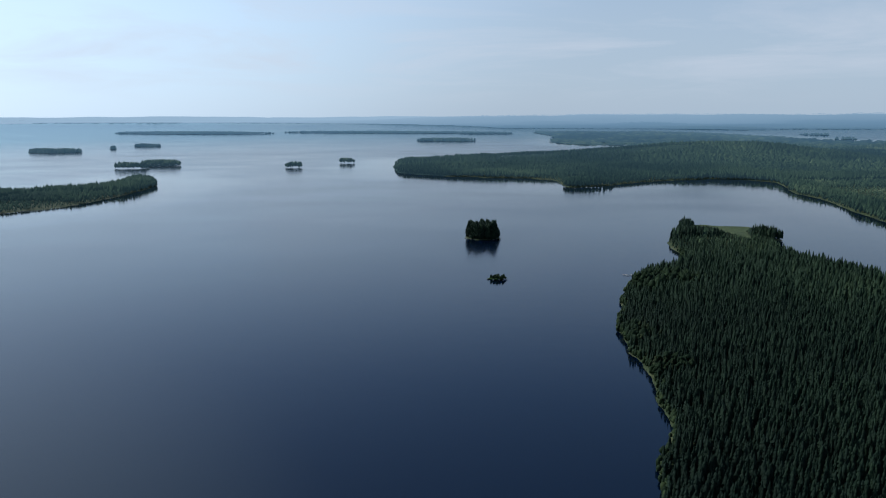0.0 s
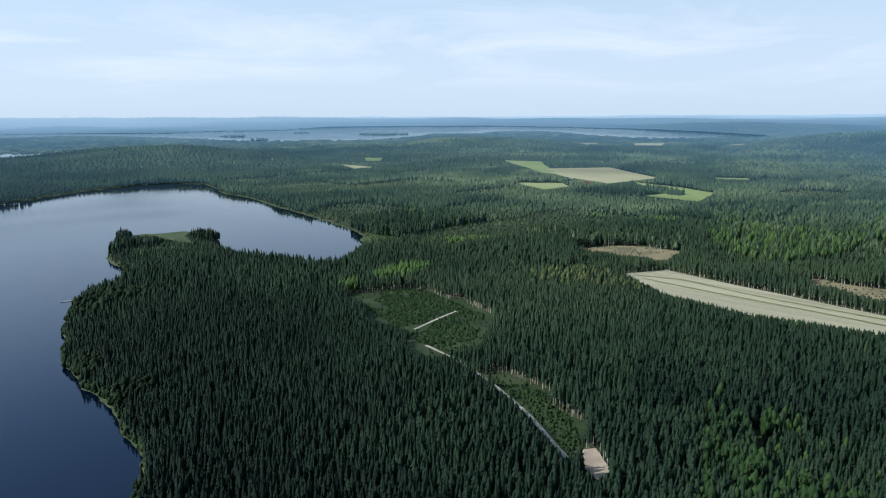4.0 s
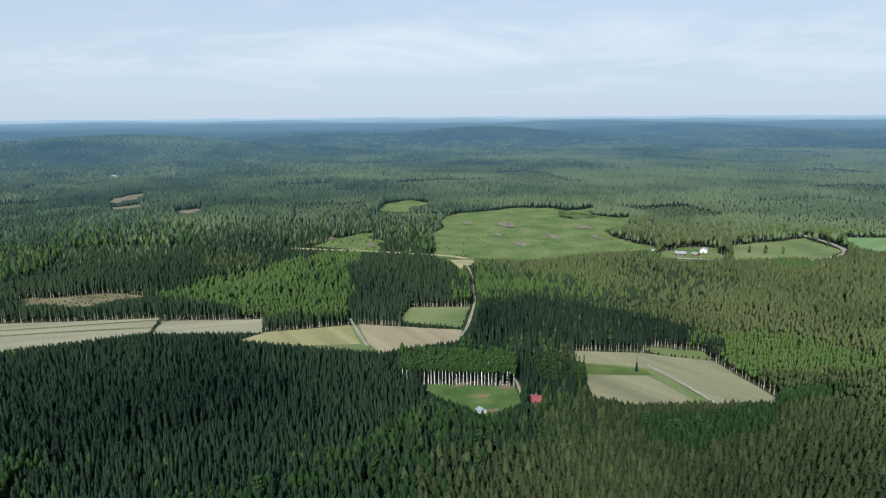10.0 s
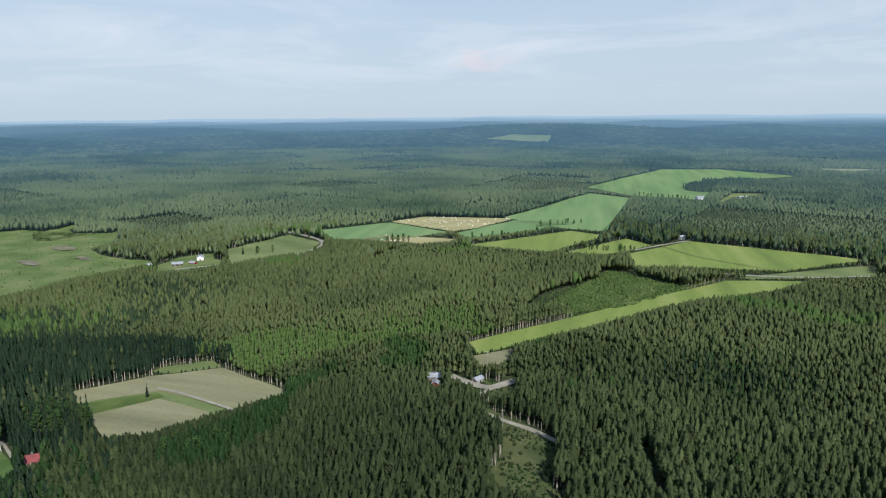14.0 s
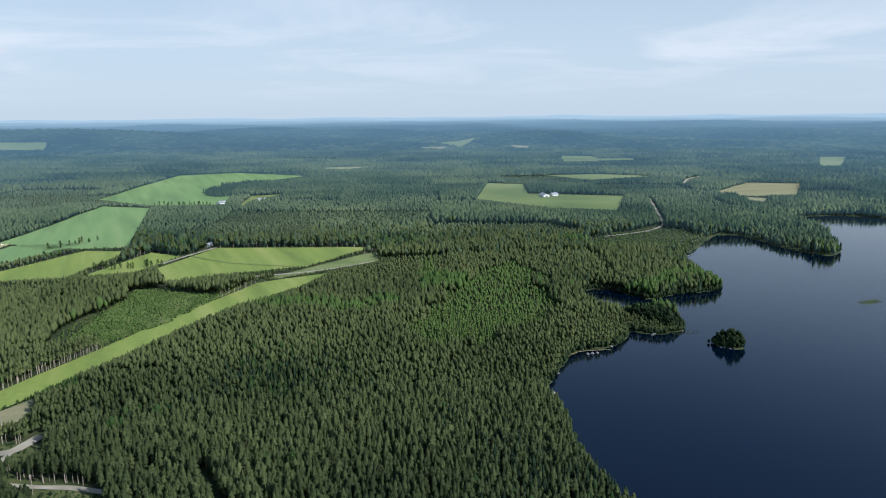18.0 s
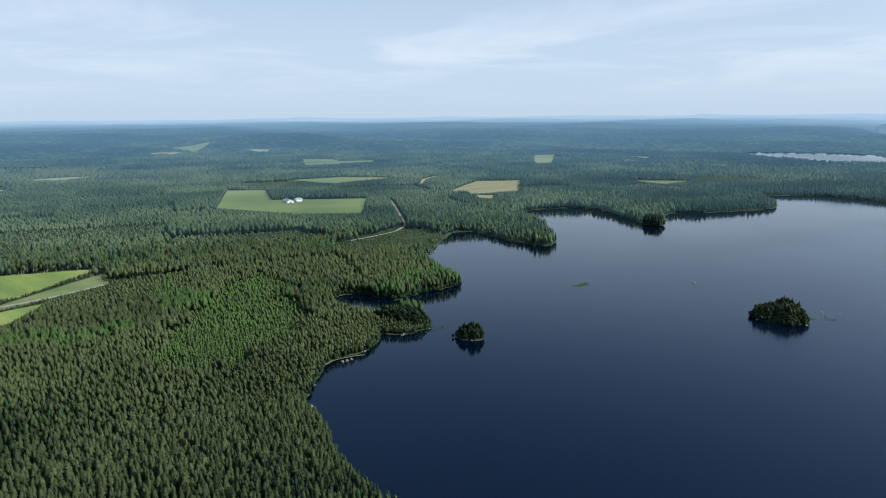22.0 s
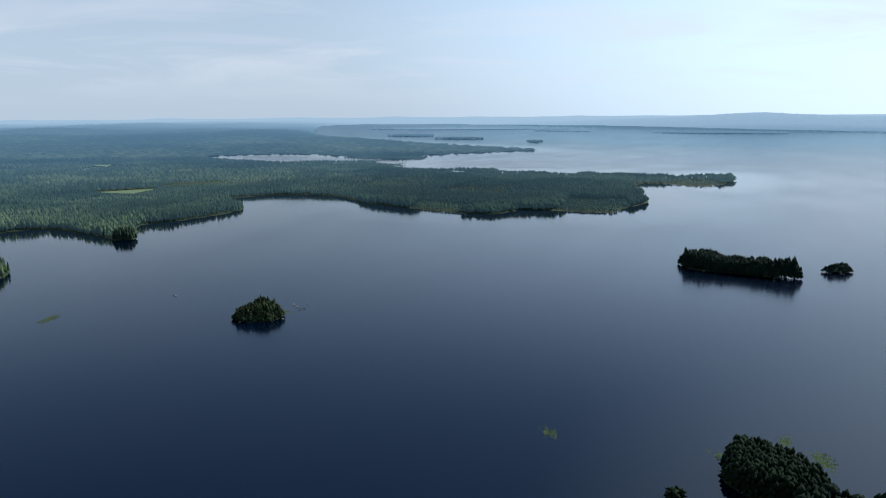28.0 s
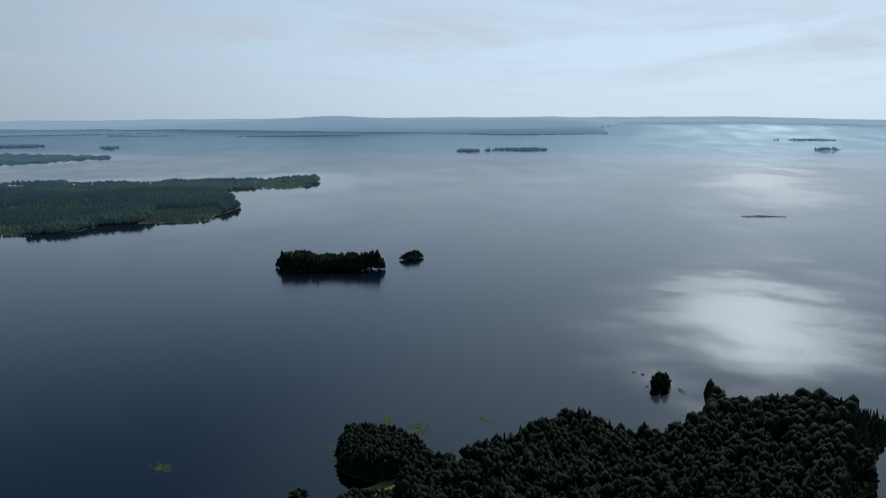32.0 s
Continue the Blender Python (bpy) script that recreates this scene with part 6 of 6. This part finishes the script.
for k in MODELS:
    for ob in MODELS[k]:
        ob.matrix_basis = pose(*{"spruce": (230, 40, 1.8), "pine": (150, -180, 1.8), "birch": (60, -260, 1.8)}[k]) @ pose(rg.uniform(-9, 9), rg.uniform(-9, 9), 0)
for i, ob in enumerate(TALL):
    ob.matrix_basis = pose(333 + 3 * i, -90 - 4 * i, 1.8)
    ob.scale = (1.5, 1.5, 1.55)

# ---- buildings ----
M_RED_ROOF = rough_mat("red_sheet_roof", [(0.2, (0.18, 0.042, 0.04)), (0.7, (0.30, 0.08, 0.075))], 0.3, 0.5, spec=0.5)
M_GREY_ROOF = rough_mat("grey_sheet_roof", [(0.2, (0.24, 0.25, 0.26)), (0.7, (0.40, 0.41, 0.43))], 0.3, 0.45, spec=0.5)
M_WHITE = rough_mat("white_boards", [(0.2, (0.66, 0.65, 0.62)), (0.7, (0.80, 0.79, 0.76))], 0.4, 0.7)
M_REDWALL = rough_mat("red_ochre_boards", [(0.2, (0.17, 0.035, 0.025)), (0.7, (0.28, 0.06, 0.04))], 0.4, 0.8)
M_BROWNWALL = rough_mat("brown_boards", [(0.2, (0.06, 0.04, 0.03)), (0.7, (0.13, 0.085, 0.06))], 0.4, 0.8)
M_PANE = rough_mat("window_glass", [(0.2, (0.02, 0.025, 0.03)), (0.7, (0.05, 0.06, 0.07))], 0.3, 0.08, bump=0.02, spec=0.6)
M_WRAP = rough_mat("white_wrap", [(0.2, (0.70, 0.72, 0.70)), (0.7, (0.84, 0.85, 0.83))], 0.5, 0.35, spec=0.5)
M_BALE = rough_mat("bale_straw", [(0.2, (0.55, 0.50, 0.36)), (0.7, (0.72, 0.68, 0.54))], 0.8, 0.9)
M_WOOD = rough_mat("grey_timber", [(0.2, (0.20, 0.17, 0.14)), (0.7, (0.36, 0.32, 0.27))], 0.8, 0.85)
M_LOG = rough_mat("fresh_logs", [(0.2, (0.30, 0.20, 0.12)), (0.7, (0.50, 0.37, 0.24))], 0.8, 0.85)


def block(bm, x0, y0, z0, x1, y1, z1):
    v = [bm.verts.new((x, y, z)) for x in (x0, x1) for y in (y0, y1) for z in (z0, z1)]
    for f in ((0, 1, 3, 2), (4, 6, 7, 5), (0, 4, 5, 1), (2, 3, 7, 6), (0, 2, 6, 4), (1, 5, 7, 3)):
        bm.faces.new([v[i] for i in f])


def house(name, x, y, turn, length, width, high, rise, wall_mat, roof_mat, label, windows=3, chimney=True, big_door=False):
    """A gabled building: walls, two roof sheets, door, windows with frames, chimney."""
    h = empty(name, label, "barn" if big_door else "house", "buildings in the woods", pose(x, y, level(x, y) - 0.1, 0, 0, turn))
    L, W = length / 2, width / 2
    bm = bmesh.new()
    a = [bm.verts.new(p) for p in ((-L, -W, 0), (L, -W, 0), (L, W, 0), (-L, W, 0), (-L, -W, high), (L, -W, high), (L, W, high), (-L, W, high), (-L, 0, high + rise), (L, 0, high + rise))]
    for f in ((0, 1, 5, 4), (2, 3, 7, 6), (1, 2, 6, 9, 5), (3, 0, 4, 8, 7)):
        bm.faces.new([a[i] for i in f])
    part("wall", bm, wall_mat, h)
    for sgn in (-1, 1):
        bm = bmesh.new()
        o, t = 0.5, 0.14
        sl = rise / W
        q = [(-L - o, sgn * (W + o), high - o * sl), (L + o, sgn * (W + o), high - o * sl), (L + o, 0, high + rise), (-L - o, 0, high + rise)]
        lo, up = [bm.verts.new(p) for p in q], [bm.verts.new((p[0], p[1], p[2] + t)) for p in q]
        bm.faces.new(lo); bm.faces.new(up[::-1])
        for i in range(4):
            bm.faces.new((lo[i], up[i], up[(i + 1) % 4], lo[(i + 1) % 4]))
        bmesh.ops.recalc_face_normals(bm, faces=bm.faces)
        part("roof", bm, roof_mat, h)
    for sgn in (-1, 1):
        for k in range(windows):
            wx = -L + (k + 0.7) * length / (windows + 0.4)
            bm = bmesh.new()
            yy = sgn * W
            block(bm, wx - 0.55, min(yy, yy + sgn * 0.06), 0.9, wx + 0.55, max(yy, yy + sgn * 0.06), 2.1)
            w = part("window", bm, M_WHITE, h)
            bm = bmesh.new()
            block(bm, wx - 0.43, min(yy + sgn * 0.05, yy + sgn * 0.09), 1.02, wx + 0.43, max(yy + sgn * 0.05, yy + sgn * 0.09), 1.98)
            part("pane", bm, M_PANE, w)
    bm = bmesh.new()
    dw, dh = (1.6, 2.8) if big_door else (0.5, 2.05)
    block(bm, L, -dw, 0.05, L + 0.08, dw, dh)
    part("door", bm, M_BROWNWALL if wall_mat is not M_BROWNWALL else M_WHITE, h)
    if chimney:
        bm = bmesh.new()
        block(bm, -0.35, -0.3, high + rise * 0.5, 0.35, 0.3, high + rise + 0.9)
        part("chimney", bm, M_ROCK, h)
    return h


house("cottage", 285, -111, 62, 8.0, 6.0, 2.5, 1.7, M_BROWNWALL, M_RED_ROOF, "small brown cottage with a red sheet-metal roof")
house("shed", 281, -84, 20, 3.6, 2.8, 2.0, 0.8, M_WHITE, M_GREY_ROOF, "small white shed with a grey roof", 1, False)
house("barn", 567, -364, 50, 9, 5.5, 2.6, 1.5, M_BROWNWALL, M_GREY_ROOF, "long dark barn with a grey metal roof", 2, False, True)
house("farmhouse", 571, -391, 140, 7.5, 6, 3.6, 1.7, M_WHITE, M_GREY_ROOF, "white two-storey farmhouse with a grey roof")
house("barn", 561, -376, 15, 6, 4.5, 2.2, 1.2, M_REDWALL, M_GREY_ROOF, "red-ochre farm shed with a grey roof", 1, False, True)
house("barn", 584, -346, 80, 4, 3.4, 2.6, 1.0, M_REDWALL, M_GREY_ROOF, "small red farm store by the trees", 1, False, True)
house("farmhouse", 233, -754, 70, 9.5, 6.5, 2.8, 1.6, M_WHITE, M_GREY_ROOF, "white house at the end of a field road")
house("cottage", 209, -275, 35, 6.5, 5, 2.3, 1.3, M_BROWNWALL, M_GREY_ROOF, "brown cottage with a pale grey roof among trees")
house("shed", 203, -268, 120, 3.8, 3, 2.0, 0.9, M_REDWALL, M_GREY_ROOF, "red shed half hidden among trees", 1, False)
house("shed", 188, -284, 80, 5, 3.5, 2.4, 1.0, M_WOOD, M_GREY_ROOF, "small grey timber shed by the road", 1, False)
house("barn", -204, -1180, 100, 22, 11, 4.2, 2.6, M_WHITE, M_GREY_ROOF, "large pale barn with a white roof in a field", 3, False, True)
house("farmhouse", -222, -1186, 20, 11, 8, 4.4, 2.4, M_WHITE, M_GREY_ROOF, "white farmhouse beside a large barn")
house("farmhouse", 1015, 697, 20, 16, 9, 4.4, 2.6, M_REDWALL, M_RED_ROOF, "red farmhouse in a far clearing")
house("barn", 1044, 753, 70, 14, 9, 4.2, 2.6, M_WHITE, M_GREY_ROOF, "pale barn in a far clearing", 2, False, True)
house("farmhouse", 318, -1112, 60, 14, 8, 4, 2.4, M_WHITE, M_GREY_ROOF, "white house at the edge of a far meadow")
house("barn", 264, -1152, 20, 12, 8, 4, 2.2, M_WHITE, M_GREY_ROOF, "pale barn among far trees", 1, False, True)
house("cottage", 1617, 314, 40, 14, 9, 4, 2.4, M_WHITE, M_GREY_ROOF, "lone white house in far woods")
house("cottage", 1352, -372, 40, 12, 8, 4, 2.4, M_WHITE, M_GREY_ROOF, "lone pale house in far woods")


# ---- bales, logs, poles, piers, boulders ----
def drum(bm, r, w, n=12):
    """A round bale lying on its side, with rolled edges."""
    rings = []
    for x, q in ((-w / 2, r * 0.9), (-w / 2 + 0.1, r), (w / 2 - 0.1, r), (w / 2, r * 0.9)):
        rings.append([bm.verts.new((x, q * math.cos(6.2832 * i / n), r + q * math.sin(6.2832 * i / n))) for i in range(n)])
    for a, b in zip(rings, rings[1:]):
        for i in range(n):
            bm.faces.new((a[i], b[i], b[(i + 1) % n], a[(i + 1) % n]))
    bm.faces.new(rings[0]); bm.faces.new(rings[-1][::-1])


def mesh_thing(name, bm, mat, label, category, group, at):
    me = bpy.data.meshes.new(name)
    bmesh.ops.recalc_face_normals(bm, faces=bm.faces)
    bm.to_mesh(me); bm.free()
    me.materials.append(mat)
    ob = new(name, me)
    ob.matrix_basis = at
    return tagged(ob, label, category, group)


straw = np.array(FIELDS["straw"], float)
bm = bmesh.new(); drum(bm, 0.85, 1.4)
bale = mesh_thing("hay_bale", bm, M_BALE, "pale round hay bale on golden stubble", "bale", "bales on the straw fields", pose(520, -712, level(520, -712) + 0.9))
count = 0
while count < 52:
    nm = "straw" if count < 44 else "straw2"
    f = np.array(FIELDS[nm], float)
    x, y = rg.uniform(f[:, 0].min(), f[:, 0].max()), rg.uniform(f[:, 1].min(), f[:, 1].max())
    if inside_by(f, np.array([x]), np.array([y]))[0] > 3:
        copy_thing(bale, pose(x, y, level(x, y) + 0.9, 0, 0, rg.uniform(0, 180)))
        count += 1
bm = bmesh.new(); drum(bm, 0.75, 1.3)
wrapped = mesh_thing("wrapped_bale", bm, M_WRAP, "white plastic-wrapped bale in the yard", "bale", "wrapped bales in the yard", pose(301, -114, level(301, -114) + 0.4, 0, 0, 30))
for dx, dy in ((1.6, 0.9), (-0.4, 1.9), (4.2, -1.2)):
    copy_thing(wrapped, pose(301 + dx, -114 + dy, level(301, -114) + 0.4, 0, 0, rg.uniform(0, 180)))
# a stack of logs by the forest road
stack = empty("log_pile", "pile of fresh-cut logs beside the forest road", "log pile", "", pose(243, 229, level(243, 229) + 0.4, 0, 0, 35))
for k in range(21):
    row = 0 if k < 8 else 1 if k < 15 else 2
    i = k - (0, 8, 15)[row]
    bm = bmesh.new()
    tube(bm, (-2.2 + rg.uniform(-0.2, 0.2), -1.6 + 0.42 * i + 0.21 * row, 0.2 + 0.36 * row), (2.2, -1.6 + 0.42 * i + 0.21 * row, 0.2 + 0.36 * row), 0.2, 0.17, 7)
    part("log", bm, M_LOG, stack)


def pole(x, y):
    p = empty("utility_pole", "grey wooden utility pole with a crossarm", "pole", "utility poles along the road", pose(x, y, level(x, y) - 0.2, 0, 0, 25))
    bm = bmesh.new(); tube(bm, (0, 0, -0.3), (0, 0, 9), 0.14, 0.10, 8); part("post", bm, M_WOOD, p)
    bm = bmesh.new(); block(bm, -0.9, -0.06, 8.3, 0.9, 0.06, 8.42); part("crossarm", bm, M_WOOD, p)
    for dx in (-0.75, 0, 0.75):
        bm = bmesh.new(); tube(bm, (dx, 0, 8.42), (dx, 0, 8.6), 0.04, 0.03, 6); part("insulator", bm, M_WHITE, p)


for x, y in ((196, -306), (172, -262), (150, -246), (225, -330)):
    pole(x, y)


def pier(x, y, turn, length):
    p = empty("wooden_pier", "narrow grey wooden pier at the lake shore", "pier", "piers at the shore", pose(x, y, 0.0, 0, 0, turn))
    n = int(length / 0.4)
    for k in range(n):
        bm = bmesh.new(); block(bm, k * 0.4, -0.7, 0.42, k * 0.4 + 0.36, 0.7, 0.48)
        part("plank", bm, M_WOOD, p)
    for k in range(0, n + 1, 8):
        for sgn in (-0.6, 0.6):
            bm = bmesh.new(); tube(bm, (k * 0.4, sgn, -1.6), (k * 0.4, sgn, 0.42), 0.08, 0.08, 6)
            part("pile", bm, M_WOOD, p)


pier(81, 219, 170, 8); pier(148, 512, 172, 14); pier(-313, 262, 150, 12); pier(-262, -684, 215, 7)


def boulder(seed):
    r2 = random.Random(seed)
    bm = bmesh.new()
    bmesh.ops.create_icosphere(bm, subdivisions=2, radius=1.0)
    o = Vector((r2.uniform(0, 50), r2.uniform(0, 50), 0))
    for v in bm.verts:
        v.co *= 1 + 0.35 * noise.noise(v.co * 1.3 + o) + 0.1 * noise.noise(v.co * 4 + o)
        v.co.z = max(v.co.z * 0.7, -0.35)
    return bm


ROCKS = [mesh_thing("boulder", boulder(i), M_ROCK, "grey granite boulder at the waterline", "boulder", "boulders along the shore", pose(-95 - 3 * i, -398 - i, 0.4)) for i in range(3)]


def stone(x, y, size, label=""):
    ob = copy_thing(ROCKS[rg.randrange(3)], pose(x, y, max(level(x, y), 0.0), 0, 0, rg.uniform(0, 360)))
    ob.scale = (size * rg.uniform(0.8, 1.3), size * rg.uniform(0.8, 1.3), size * rg.uniform(0.7, 1.0))
    return tagged(ob, label)


for nm, n in (("main", 9), ("B", 12), ("is9", 9), ("nis", 8), ("isF", 6), ("isE", 5), ("isD", 10), ("low", 5), ("cl", 8)):
    poly = OVALS[nm]
    c = poly.mean(0)
    for k in range(n):
        p = poly[rg.randrange(len(poly))]
        p = c + (p - c) * rg.uniform(0.98, 1.10)
        stone(p[0], p[1], rg.uniform(0.35, 1.1))
for k in range(26):
    i = rg.randrange(12)
    p = np.array(LAKE_WEST_NEAR[3 + i], float) + np.array([rg.uniform(-2, 2), rg.uniform(-2, 2)])
    stone(p[0], p[1], rg.uniform(0.4, 1.2))
for x, y in ((-449, -359), (-452, -362), (-445, -352), (-441, -369), (-428, -470), (-430, -473), (-456, -350), (-404, 164), (-399, 168)):
    stone(x, y, rg.uniform(0.7, 1.5), "low rock breaking the water surface")
for k in range(22):
    stone(198 + rg.uniform(-11, 11), 131 + rg.uniform(-9, 9), rg.uniform(0.25, 0.7), "pale stone heaped by the gravel turning place")
# boats left by the shore
def boat(x, y, turn):
    b = empty("rowing_boat", "small white rowing boat lying on the water", "boat", "rowing boats", pose(x, y, 0.05, 0, 0, turn))
    bm = bmesh.new()
    secs = []
    for u, w, h in ((-1.9, 0.45, 0.42), (-1.0, 0.66, 0.40), (0.2, 0.68, 0.40), (1.3, 0.45, 0.45), (2.0, 0.05, 0.55)):
        secs.append([bm.verts.new(p) for p in ((u, -w, h), (u, -w * 0.7, 0.0), (u, 0, -0.12), (u, w * 0.7, 0.0), (u, w, h))])
    for p, q in zip(secs, secs[1:]):
        for i in range(4):
            bm.faces.new((p[i], q[i], q[i + 1], p[i + 1]))
    bm.faces.new(secs[0])
    bmesh.ops.solidify(bm, geom=bm.faces[:], thickness=0.04)
    part("hull", bm, M_WHITE, b)
    for u in (-0.9, 0.4):
        bm = bmesh.new(); block(bm, u - 0.14, -0.6, 0.26, u + 0.14, 0.6, 0.31); part("thwart", bm, M_WOOD, b)


boat(-106, -412, 40); boat(-272, -694, 100); boat(80, 223, 20)

# ---- reeds along the water ----
UNIT[("reed", 0)] = joined(cone(0.0, 1.0, 0.35, 3))
LEAF["reed"] = M_REED


def reeds(x, y, tall, label):
    n = len(x)
    z = np.maximum(lift(x, y, shore(x, y)), -0.4)
    grow("reeds", "reed", 0, x, y, z - 0.1, tall * rng.uniform(0.6, 1.2, n), rng.uniform(0.5, 1.1, n), rng.uniform(0, 1, n), label, "reeds")


x, y = scatter(195, 620, 1.5)
s = shore(x, y)
q = (s > -0.9) & (s < 0.7) & (rng.uniform(0, 1, len(x)) < 0.22)
reeds(x[q], y[q], 1.2, "thin green reeds along the lake shore")
for cx, cy, rx, ry, n, label in ((-340, 26, 7, 4, 120, "patch of lily pads and reeds near an islet"), (-322, -15, 6, 3, 90, "patch of reeds by a wooded islet"), (-300, 22, 8, 3, 90, "reeds off a wooded point"),
                                 (-313, -96, 4, 3, 60, "small patch of reeds in the water"), (-335, -505, 10, 4, 260, "yellow-green reed bed out in the lake"), (-441, -345, 5, 3, 90, "reeds beside a rocky islet"),
                                 (-163, -440, 16, 8, 420, "broad reed bed round a wooded point"), (-126, -540, 10, 8, 200, "reeds at the head of a cove"), (300, 726, 26, 6, 380, "reeds along a narrow spit")):
    a, r = rng.uniform(0, 6.2832, n), np.sqrt(rng.uniform(0, 1, n))
    reeds(cx + rx * r * np.cos(a), cy + ry * r * np.sin(a), 0.9, label)


# ---- lily pads on the calm water ----
UNIT[("pad", 0)] = joined(([(0, 0, 0.03)] + [(math.cos(0.45 + 0.9 * i), math.sin(0.45 + 0.9 * i), 0.0) for i in range(7)], [(0, 1 + i, 2 + i) for i in range(6)]))
LEAF["pad"] = rough_mat("lily_leaves", [(0.2, (0.035, 0.055, 0.016)), (0.5, (0.065, 0.09, 0.028)), (0.85, (0.12, 0.135, 0.05))], 0.3, 0.95, spec=0.03)
for cx, cy, rx, ry, turn, n in ((-338, 24, 9, 4, 20, 230), (-322, -16, 7, 3, 60, 150), (-300, 26, 9, 3, 10, 150), (-313, -96, 5, 3, 40, 110), (-335, -505, 13, 4, 30, 300), (-430, -352, 6, 3, 80, 90), (-352, 8, 6, 3, 0, 120), (-345, 60, 6, 2, 30, 90), (-372, 180, 5, 2, 0, 70)):
    u, v = rng.normal(0, 0.5, n) * rx, rng.normal(0, 0.5, n) * ry
    cs, sn = math.cos(radians(turn)), math.sin(radians(turn))
    x, y = cx + u * cs - v * sn, cy + u * sn + v * cs
    r = rng.uniform(0.25, 0.6, n)
    grow("lily_pads", "pad", 0, x, y, np.full(n, 0.02), np.full(n, 0.3), r, rng.uniform(0, 1, n), "floating yellow-green lily pads on calm water", "lily pads")
